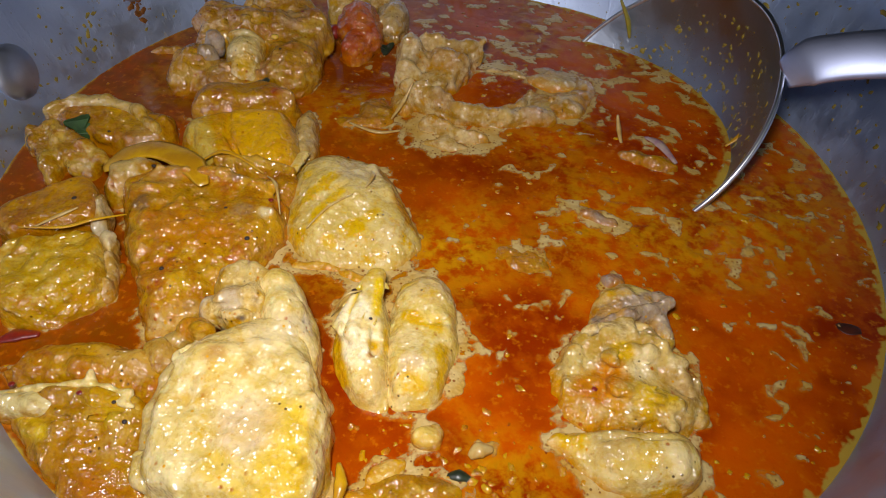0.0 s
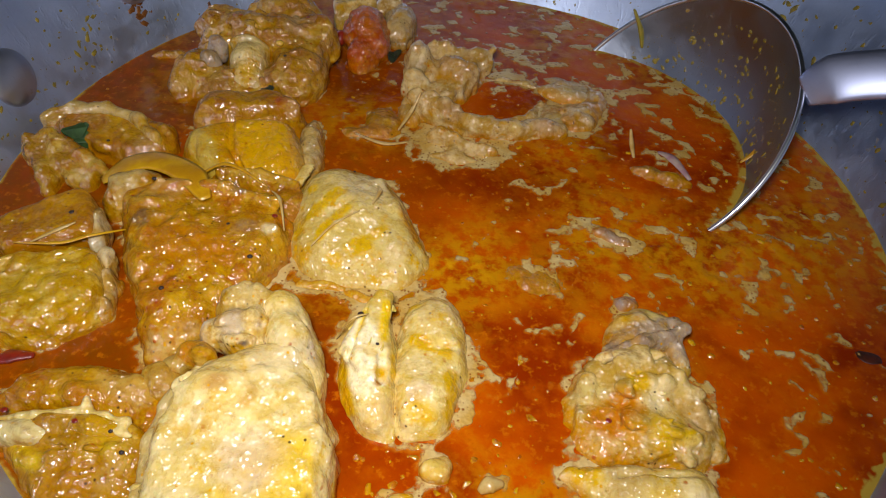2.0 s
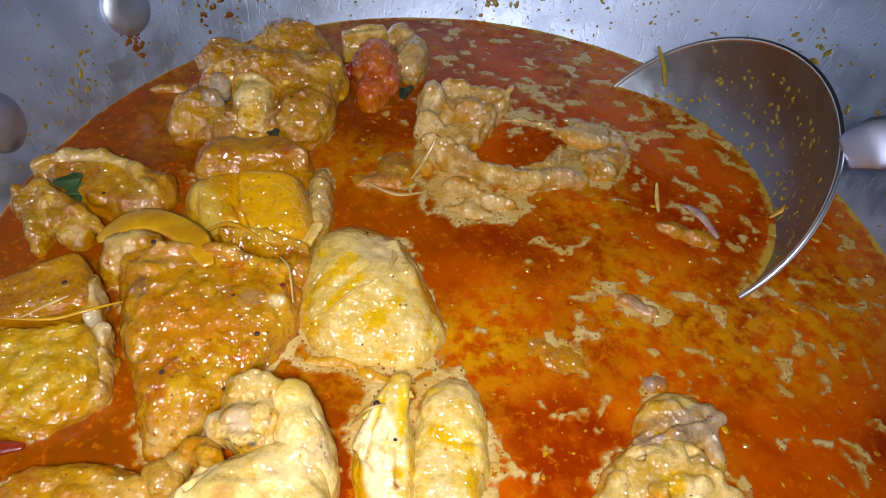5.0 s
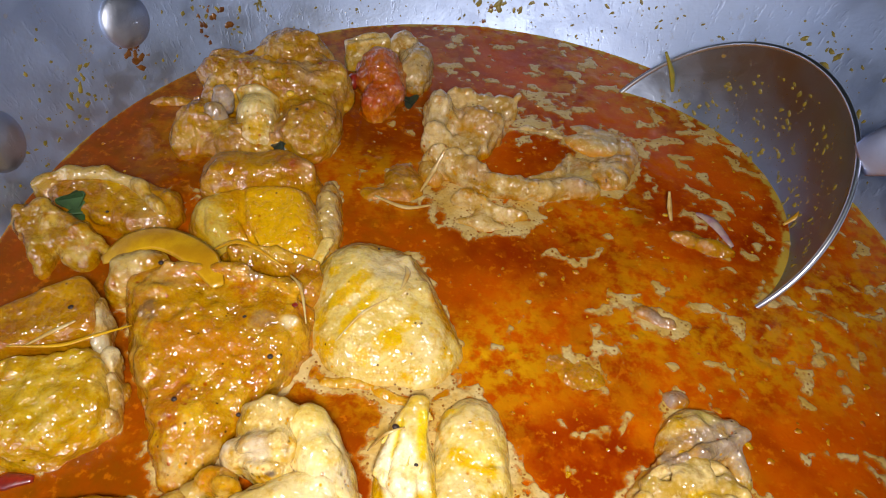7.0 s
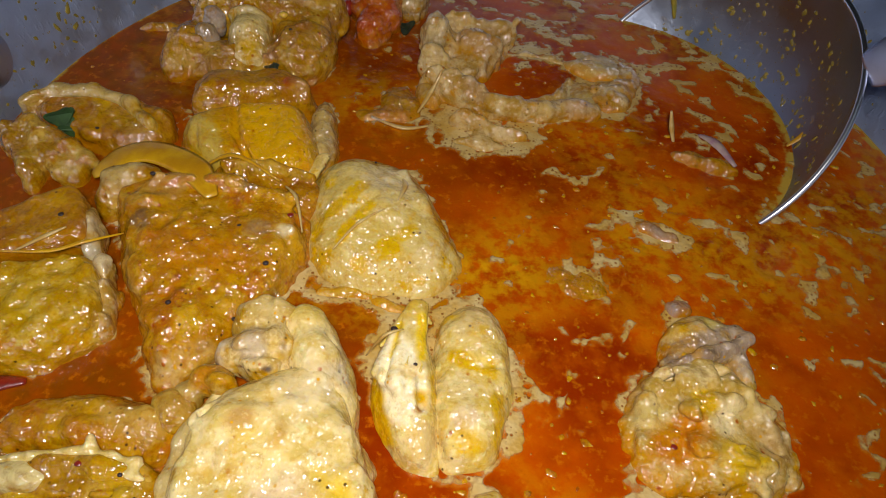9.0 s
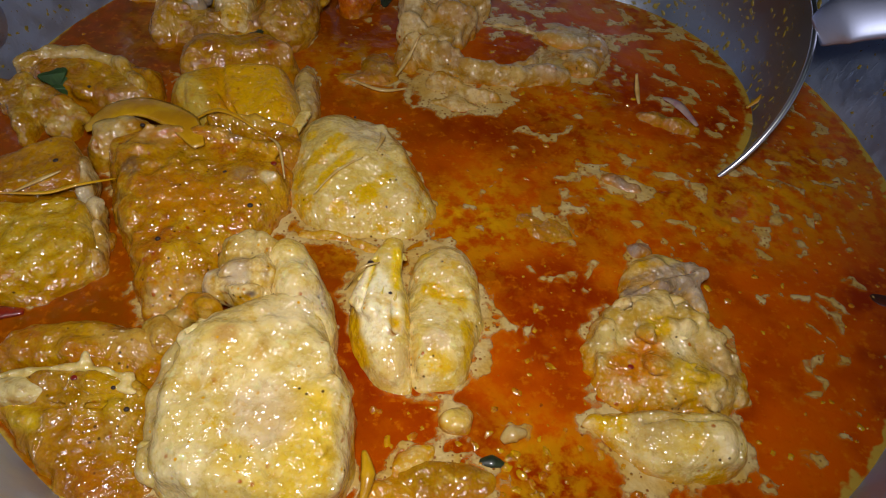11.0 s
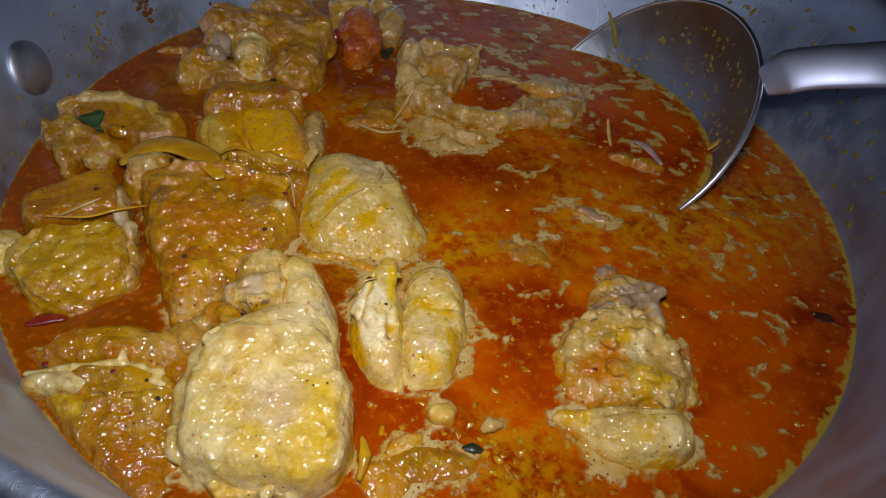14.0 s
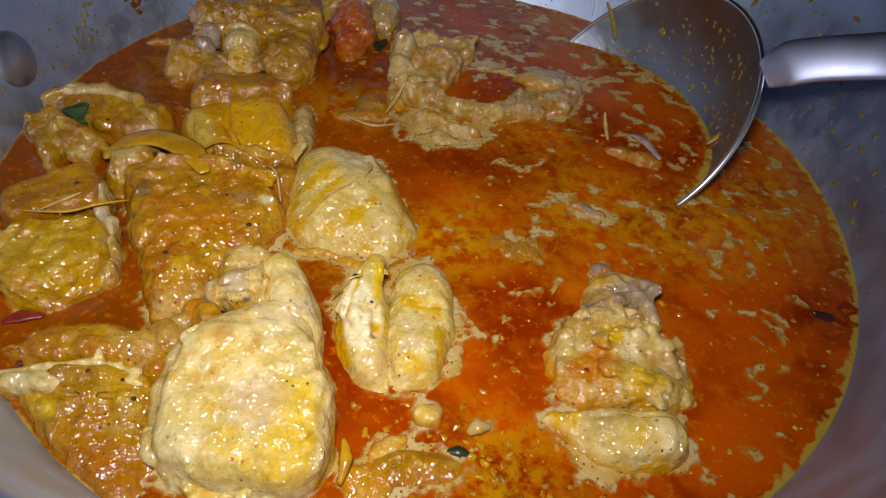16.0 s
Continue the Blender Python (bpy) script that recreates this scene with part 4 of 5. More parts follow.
# the wing against the wall
o = thing("chicken_wing", "stewed chicken wing lying against the pan wall", "chicken", -112, 0, group=GROUP)
piece(o, "upper_edge", M_WING, [(-93, 13, 3, 6, 4.5, 6.5, 0), (-128, 5, 3, 4.5, 4, 6, 0)], rods=[(-129, 3, 7.5, -122, 7.5, 8.8, 1.9), (-122, 7.5, 8.8, -111, 9, 9.4, 1.9), (-111, 9, 9.4, -100, 6, 8.8, 1.8), (-100, 6, 8.8, -92, -1, 7, 1.7)], patches=[(-124, 7, 10, -100, 6, 10, 2.6, (0.6, 0.44, 0.16), 0.85), (-129, 4, 9, 4, (0.54, 0.36, 0.1), 0.7), (-93, 14, 9, 4, (0.62, 0.36, 0.03), 0.8)], blend=3, lump=0.8, wave=5, fine=0.3, seed=19, halo=0.1, label="pale skin edge")
piece(o, "meat", M_SLAB, [(-94, 2, 2, 7, 8, 6, 0)], blocks=[([(-130, 4), (-121, -4), (-96, -9), (-88, -4), (-91, 9), (-112, 14), (-125, 12)], 8.2, 0.0, 0.12, 0.2, 3)], grooves=[(-116, 4, 9.5, -98, 0, 9, 0.8)], patches=[(-108, 6, 9, 3.5, (0.62, 0.36, 0.012), 0.8), (-100, 2, 9, 5, (0.48, 0.27, 0.03), 0.6), (-94, -4, 8, 4, (0.46, 0.3, 0.1), 0.6), (-116, 5, 9, 3, (0.46, 0.26, 0.04), 0.6)], blend=3, lump=1.2, wave=6, fine=0.3, seed=20, halo=0.05)
piece(o, "lower_flap", M_WING, [(-126, -9, 3, 6, 5, 6, -20), (-116, -10, 2, 12, 6, 5.5, -28), (-118, -19, 0.5, 3, 6, 6, 10), (-108, -17, 0.5, 4, 4, 5.5, 20)], rods=[(-114, -3, 8.8, -103, -9, 8, 1.4), (-103, -9, 8, -94, -15, 5, 1.2), (-124, -5, 7.5, -110, -12, 7, 2.0), (-110, -12, 7, -98, -18, 4, 1.6), (-130, -7, 6.5, -119, -20, 4, 2.0), (-122, -8, 6.5, -111, -19, 3.5, 2.2)], grooves=[(-120, -4, 8.5, -106, -10, 8.5, 0.8)],
      patches=[(-114, -3, 9, -97, -13, 6, 1.8, (0.6, 0.45, 0.16), 0.85), (-119, -17, 5, 3, (0.56, 0.34, 0.05), 0.7), (-109, -17, 5, 3, (0.54, 0.38, 0.1), 0.7), (-112, -8, 7, 4, (0.4, 0.18, 0.01), 0.6)], blend=2.5, lump=0.9, wave=5, fine=0.3, seed=21, halo=0.05)

# the knobbly joint at the far side
o = thing("chicken_joint", "knobbly brown chicken joint standing out of the gravy", "chicken", -78, 65, group=GROUP)
piece(o, "meat", M_KNOB, KNOB, grooves=[(-86, 68, 18, -62, 67, 18.5, 1.0), (-70, 60, 19, -69, 42, 14, 0.9), (-87, 70, 16, -86, 54, 16, 0.8), (-96, 54, 10, -86, 54, 15, 0.8), (-84, 54, 17, -72, 56, 18, 0.7)],
      patches=[(-72, 80, 21, 8, (0.44, 0.19, 0.012), 0.7), (-99, 40, 8, 7, (0.58, 0.27, 0.006), 0.75), (-64, 60, 17, 4, (0.5, 0.3, 0.14), 0.6), (-66, 66, 18, 3.5, (0.54, 0.38, 0.2), 0.7), (-90, 70, 17, 4, (0.46, 0.24, 0.06), 0.6), (-58, 46, 14, 6, (0.48, 0.22, 0.015), 0.6), (-69, 38, 9, 4, (0.46, 0.28, 0.16), 0.6), (-76, 62, 19, 4, (0.5, 0.26, 0.04), 0.6)], blend=6.5, lump=1.5, wave=6, fine=0.35, seed=22, halo=0.1, crease=0.5)
piece(o, "bone_end", M_BONY, KNOB_BONE, patches=[(-78, 52, 17, 4, (0.62, 0.5, 0.24), 0.9), (-77, 44, 15, 5, (0.64, 0.5, 0.2), 0.9), (-75, 37, 10, 4, (0.62, 0.36, 0.03), 0.85)], blend=2.5, lump=0.6, wave=6, fine=0.2, seed=23, crease=0.1, halo=0.0, label="pale smooth bone end")
piece(o, "knuckle", M_BONE, KNUCKLE, patches=[(-90.5, 42, 12, 3, (0.26, 0.2, 0.08), 0.9), (-90, 42, 13, 6, (0.36, 0.24, 0.12), 0.6)], blend=1.6, lump=0.6, wave=4, fine=0.3, seed=48, halo=0.0, label="grey-green cut bone knuckle")

# tomato and ragged piece beside it
o = thing("tomato_piece", "stewed red tomato piece leaning on chicken", "tomato", -42, 80)
piece(o, "flesh", M_TOMATO, TOMATO, blend=3, lump=0.9, wave=6, fine=0.4, seed=24, halo=0.0)
piece(o, "skin_curl", M_CHILI, [(-51, 78, 4, 2.2, 3, 3, 0)], blend=2, lump=0.4, wave=4, seed=25, halo=0.0, floor_z=0)
o = thing("chicken_scrap", "ragged brown chicken scrap behind the tomato", "chicken", -38, 95, group=GROUP)
piece(o, "meat", M_RING, RAGGED, patches=[(-29, 84, 9, 4, (0.5, 0.36, 0.16), 0.6), (-30, 76, 4, 4, DARK_VEIN, 0.6)], blend=3, lump=1.5, wave=5, seed=26, halo=0.2)
piece(o, "pale_strip", M_BONY, boxes=STRIP_TOP, grooves=[(-57, 88.5, 13.5, -40, 98.5, 13.5, 0.8)], blend=2, lump=0.6, wave=6, seed=27, halo=0.0)

# the curled neck
o = thing("chicken_neck", "curled ragged chicken neck forming an open ring", "chicken", 12, 45, group=GROUP)
piece(o, "upper_end", M_RING, RING_UP, blocks=[([(-14, 45), (-5, 42), (5, 57), (8, 73), (-4, 73), (-13, 68)], 7.5, 0.1, 0.08, 0.3, 2)], rods=[(5, 68, 9, 9.5, 72.5, 11, 1.2)], grooves=[(-12, 72, 13, -10, 50, 9, 0.9)], patches=[(-3, 58, 11, 8, (0.44, 0.22, 0.04), 0.7), (-18, 52, 10, 4, (0.5, 0.42, 0.24), 0.5), (-4, 72, 11, 2.5, (0.08, 0.08, 0.05), 0.8)], blend=4, lump=1.0, wave=5, fine=0.4, seed=28, halo=0.1)
piece(o, "curl", M_RING, RING_ARC, patches=[(-2, 33, 8, 4, GREY_PINK, 0.5), (18, 34, 6, 5, (0.5, 0.32, 0.05), 0.6), (30, 36, 5, 5, GREY_PINK, 0.5), (38, 42, 4, 4, (0.5, 0.24, 0.02), 0.6)], blend=5, lump=0.9, wave=5, fine=0.4, seed=29, halo=1.0)
piece(o, "flat_skin", M_RING, [(27, 38, -1.4, 13, 6, 3, 15), (36, 47, -1.4, 10, 9, 3, 20), (45, 60, -1.6, 8, 12, 2.8, -10), (37, 71, -1.9, 10, 4.5, 2.6, -10)], rods=[(6, 66, -0.6, 14, 68, -0.4, 1.2), (14, 68, -0.4, 23, 67, -0.4, 1.2), (23, 67, -0.4, 29, 64, -0.3, 1.2), (29, 64, -0.3, 36, 69, -0.4, 1.2), (15, 40, 0, 25, 46, 0.2, 1.0), (25, 46, 0.2, 28.5, 55, 0.2, 1.0)],
      patches=[(33, 44, 1, 6, (0.5, 0.36, 0.1), 0.8), (42, 54, 1, 5, (0.42, 0.27, 0.08), 0.8), (47, 64, 1, 6, (0.5, 0.38, 0.16), 0.7), (38, 71, 0.6, 6, (0.46, 0.32, 0.14), 0.7)], blend=2.5, lump=0.5, wave=6, fine=0.25, seed=46, halo=1.3, floor_z=-4, tide=-1.0, label="flat tan skin level with the gravy")
piece(o, "lower_skin", M_RING, RING_LOW, blend=4, lump=0.8, wave=5, seed=30, halo=1.0, tide=1.5)
piece(o, "bone_plate", M_CHUNK, RING_PLATE, patches=[(37, 61, 3, 14, (0.5, 0.36, 0.14), 0.9)], blend=2, lump=0.4, wave=7, fine=0.2, seed=31, halo=0.8, label="flat tan bone plate")

# the bony rib piece
o = thing("chicken_rib_piece", "greyish bony chicken piece ringed by foam", "chicken", 54, -72, group=GROUP)
piece(o, "meat", M_BONY, BONY, blocks=[([(39, -64), (36, -80), (44, -86), (66, -86), (70, -73), (64, -62), (50, -59)], 4.5, 0.0, 0.0, 0.3, 3)], grooves=[(45, -62, 5, 57, -60, 8, 1.4), (46, -74, 7, 54, -75, 9, 1.0), (58, -72, 8, 68, -76, 4, 1.0), (46, -84, 6, 68, -84, 6, 1.0), (50, -70, 9, 56, -82, 8, 0.5)], rods=[(48, -70, 7.5, 62, -67, 7, 1.8), (50, -78, 6.5, 64, -80, 5.5, 2.0), (42, -66, 4, 40, -80, 2.5, 1.6), (58, -64, 7, 66, -68, 5, 2.2)],
      patches=[(46, -76, 6, 6, (0.5, 0.15, 0.006), 0.85), (56, -71, 8, 4, (0.76, 0.62, 0.32), 0.9), (63, -66, 6, 4, (0.7, 0.52, 0.2), 0.8), (60, -79, 7, 5, (0.66, 0.42, 0.03), 0.8), (52, -68, 8, 3.5, BRIGHT_YELLOW, 0.8), (66, -74, 4, 5, (0.46, 0.3, 0.12), 0.7), (70, -66, 2, 4, (0.5, 0.14, 0.01), 0.7), (50, -82, 6, 3.5, (0.6, 0.26, 0.015), 0.7), (41, -72, 4, 4, (0.62, 0.5, 0.2), 0.7)], blend=2.5, lump=1.7, wave=4.5, fine=0.4, seed=32, halo=1.2, crease=0.55)
piece(o, "grey_flap", M_BONY, [(55, -51, 1, 9.5, 7, 6.5, 15), (57, -46, 0, 8, 5, 6, 10)], rods=[(44, -61, 5, 54, -56, 7.5, 1.7), (54, -56, 7.5, 66, -49, 6, 1.7), (46, -58, 4, 64, -46, 5, 1.4), (64, -52, 4.5, 64.5, -60, 2.5, 2.2)], grooves=[(45, -58, 6.5, 64, -49, 8, 0.7)],
      patches=[(58, -45, 5, 5, (0.5, 0.38, 0.1), 0.7), (51, -56, 7, 8, (0.24, 0.17, 0.12), 0.95), (62, -52, 7, 7, (0.34, 0.26, 0.18), 0.95), (50, -48, 4, 4, BRIGHT_YELLOW, 0.5)], blend=3, lump=0.9, wave=6, fine=0.35, seed=39, halo=0.8, label="folded grey skin")
piece(o, "lower_lobe", M_CHUNK, BONY_LOW, blocks=[([(37, -91), (44, -100), (55, -103), (64, -99), (67, -89), (54, -86)], 6.0, 0.08, 0.0, 0.35, 3)], grooves=[(46, -92, 7, 66, -90, 9, 0.7)], patches=[(60, -97, 9, 5, (0.78, 0.64, 0.34), 0.9), (53, -97, 9, 3, (0.7, 0.5, 0.14), 0.7), (49, -92, 7, 6, (0.46, 0.33, 0.13), 0.8), (65, -90, 7, 4, (0.5, 0.34, 0.1), 0.7), (40, -90, 3, 4, BRIGHT_YELLOW, 0.6)], blend=3.5, lump=0.7, wave=7, seed=33, halo=1.1)
piece(o, "bone_tip", M_BONE, [(53, -38, -1.4, 4, 3, 3.6, 20)], blend=2, lump=0.6, wave=4, seed=34, halo=0.8, floor_z=-4, label="grey bone tip")

# the wing end and drumette at the near left
o = thing("chicken_wing_end", "flat yellow chicken wing end with a pale bone edge", "chicken", -70, -102, group=GROUP)
piece(o, "meat", M_KNOB, [(-66, -100, 0, 12, 6, 7, -6)], blocks=[([(-91, -98), (-80, -108.5), (-72, -115.5), (-55, -124), (-50, -120), (-55, -95), (-72, -92.5)], 4.2, 0.02, 0.17, 0.3, 3)], grooves=[(-84, -103, 4.5, -62, -101, 6, 0.7)], patches=[(-86, -104, 3, -76, -105, 3.5, 2.4, (0.72, 0.46, 0.004), 0.95), (-66, -112, 4, 9, (0.5, 0.2, 0.006), 0.8), (-58, -119, 2, 7, (0.5, 0.15, 0.003), 0.8), (-62, -100, 7, 4, (0.62, 0.4, 0.05), 0.7), (-72, -100, 6, 5, (0.46, 0.22, 0.02), 0.6), (-60, -107, 5, 3, (0.56, 0.36, 0.1), 0.6)], blend=4, lump=1.4, wave=6, fine=0.35, seed=35, halo=0.1)
piece(o, "front_skin", M_WING, [(-82, -99, 2, 10, 3.2, 5, 8), (-66, -96.5, 3, 10, 3.2, 5.5, 0)], patches=[(-90, -99, 4, -76, -99, 6, 4, (0.8, 0.66, 0.3), 0.9), (-64, -97, 8, 5, (0.58, 0.32, 0.03), 0.8)], blend=3, lump=0.7, wave=6, seed=36, halo=0.05)
piece(o, "bone_edge", M_THIGH, rods=[(-92, -97.5, 3, -80, -96, 6, 1.0), (-80, -96, 6, -70, -94, 7.3, 1.0), (-70, -94, 7.3, -60, -95, 7, 1.0), (-69, -93, 7, -69.5, -92, 9, 0.9), (-66, -97, 7.2, -58, -98, 6.8, 0.8)], blend=1.5, lump=0.4, wave=5, fine=0.3, seed=37, halo=0.0, floor_z=-2, tide=0, label="thin pale bone edge")
o = thing("chicken_drumette", "long orange-brown chicken piece coated in gravy", "chicken", -75, -84, group=GROUP)
piece(o, "skin_end", M_WING, [(-58, -83, 2, 5, 5, 7, 0)], patches=[(-57, -83, 7, 4, (0.5, 0.3, 0.08), 0.7)], blend=3, lump=0.8, wave=5, seed=42, halo=0.1, label="pale torn skin end")
piece(o, "meat", M_BROWN, [(-72, -87, 0, 18, 6.5, 8, 2)], blocks=[([(-95, -89), (-90, -95), (-59, -93.5), (-55, -87), (-60, -81), (-79, -81.5)], 6.2, 0.07, 0.05, 0.35, 3)], patches=[(-66, -86, 9, -60, -86, 8, 5, (0.56, 0.36, 0.1), 0.7), (-78, -86, 8, 6, (0.52, 0.27, 0.03), 0.6), (-88, -90, 4, 5, (0.44, 0.17, 0.006), 0.7), (-72, -91, 6, 4, (0.5, 0.14, 0.008), 0.5)], blend=4, lump=1.2, wave=6, fine=0.42, seed=38, halo=0.1)

# scraps that barely break the surface
o = thing("chicken_scrap", "ragged yellow chicken scraps just under the surface", "chicken", 3, -108, -5, GROUP)
piece(o, "meat", M_WING, [(3, -107, -1.5, 8, 5, 4, 10), (11, -106, -2, 6, 4, 4, 0)], blend=3, lump=0.9, wave=5, fine=0.35, seed=50, halo=0.8, floor_z=-5)
piece(o, "skin_shred", M_CHUNK, [(-5, -112, -1.5, 6, 5, 4, 0), (-1, -103, -1.5, 5, 3, 3.4, 30)], blend=2, lump=0.9, wave=5, fine=0.35, seed=51, halo=0.8, floor_z=-5, label="pale ragged skin shred")
for label, mat, rounds, halo, seed in (
        ("small yellow chicken scrap in the gravy", M_CHUNK, [(7, -93.5, 0, 3.6, 3, 3.6, 30)], 1.0, 52),
        ("mostly sunk ragged chicken scrap in the gravy", M_WING, [(24, -31, -3.4, 7, 7, 4, 0), (31, -35, -3.4, 7, 6, 4, 0)], 0.5, 54),
        ("yellow chicken scrap floating in the gravy", M_WING, [(72, 18, 0, 7, 3, 3.5, -14), (64, 22, -1, 5, 3, 3, 0)], 0.4, 56),
        ("shredded chicken sunk in the gravy", M_KNOB, [(-26, 31, -1.5, 7, 10, 4, 20), (-34, 24, -2, 7, 4, 3.5, 0)], 0.4, 58),
        ("pale chicken end against the pan wall", M_CHUNK, [(-118, -60, 1, 7, 8, 7, 0)], 0.1, 60),
        ("thin pale chicken strip by the pan wall", M_WING, [(-112, 58, -0.6, 8, 2.2, 2.6, 12)], 0.0, 62),
        ("thin torn chicken strip in the gravy", M_KNOB, [(-44, 34, -0.5, 6, 2.4, 2.8, -50), (-96, 42, -1, 6, 3, 3, -30)], 0.1, 64),
        ("ragged pale chicken shred in the gravy", M_RING, [(-18, 37, 0, 4, 6, 4, 20)], 0.3, 66)):
    tagged(piece(None, "chicken_scrap", mat, rounds, blend=3, lump=0.9, wave=5, fine=0.35, seed=seed, halo=halo, floor_z=-5), label, "chicken", GROUP)
tagged(piece(None, "bone_scrap", M_BONE, [(48, -11, -1, 4, 2.4, 3.2, -20), (53, -13.5, -1.4, 4.5, 2.2, 3, -20)], blend=3, lump=1.0, wave=4, seed=68, halo=0.9, floor_z=-5), "grey bone scrap poking from the gravy", "bone")

# ---- the gravy and its foam ----
FOAM_A = [(47.4, -11.9, 19.4, 8.0, -29), (37.8, -9.6, 10.3, 6.9, 35), (25.0, 6.5, 11.5, 5.8, -22), (34.3, 9.6, 13.3, 3.4, 37), (21.5, -1.3, 5.6, 1.8, 17), (12.8, -20.1, 10.8, 1.8, 57), (7.7, -30.6, 3.0, 4.1, 9), (11.5, -36.9, 2.6, 2.1, 9), (29.0, -59.9, 5.6, 3.0, 20), (24.7, -64.5, 9.4, 3.0, 88), (23.4, -69.6, 5.2, 3.2, 68), (25.7, -74.4, 3.5, 2.8, 8), (34.2, -28.8, 9.2, 5.8, 69), (39.9, -34.8, 13.6, 2.8, 82), (38.4, -24.6, 10.5, 3.2, -67), (39.6, -48.6, 8.2, 2.8, 74), (30.3, -50.0, 9.3, 4.1, 8), (99.0, -2.2, 15.9, 6.0, -23)]
FOAM_B = [(84.8, -1.9, 15.6, 2.1, 16), (96.9, 9.9, 14.7, 2.8, -63), (113.2, -9.0, 10.2, 2.8, -86), (92.4, -22.1, 10.1, 3.2, 75), (101.6, -25.3, 10.8, 4.6, 64), (88.2, -26.2, 7.1, 4.1, -76), (113.3, -24.6, 8.3, 2.8, -76), (125.0, -7.1, 7.1, 2.3, 45), (105.7, -40.8, 4.2, 3.2, 8), (103.1, -51.0, 12.9, 3.4, -93), (94.9, -47.4, 6.4, 3.4, 8), (85.7, -47.8, 4.1, 2.8, 8), (98.3, -60.8, 12.5, 3.0, -50), (99.4, -67.5, 7.2, 2.8, 27), (91.4, -68.6, 4.4, 3.4, 8), (88.8, -77.0, 8.1, 4.1, 27), (83.5, -66.3, 4.6, 1.8, 36), (77.4, -90.2, 2.9, 2.1, 7)]
FOAM_C = [(83.7, -90.8, 2.9, 2.1, 7), (79.3, -93.4, 2.9, 2.8, -29), (15.8, -63.6, 8.9, 5.1, -50), (20.6, -94.2, 6.4, 5.1, -37), (2.9, -97.3, 11.4, 3.0, 18), (9.9, -90.6, 3.9, 2.3, 8), (71.6, 16.0, 7.4, 2.3, -24), (50.7, -16.5, 11.8, 4.6, -13)]



# the ladle's rim circle and the sphere of its bowl, mm
RIM_C, RIM_N, RIM_R, DEEP = Vector((67.1, 48.5, 0.2)), Vector((-0.722, -0.22, 0.655)).normalized(), 52.9, 28.0
RHO = (RIM_R ** 2 + DEEP ** 2) / (2 * DEEP)


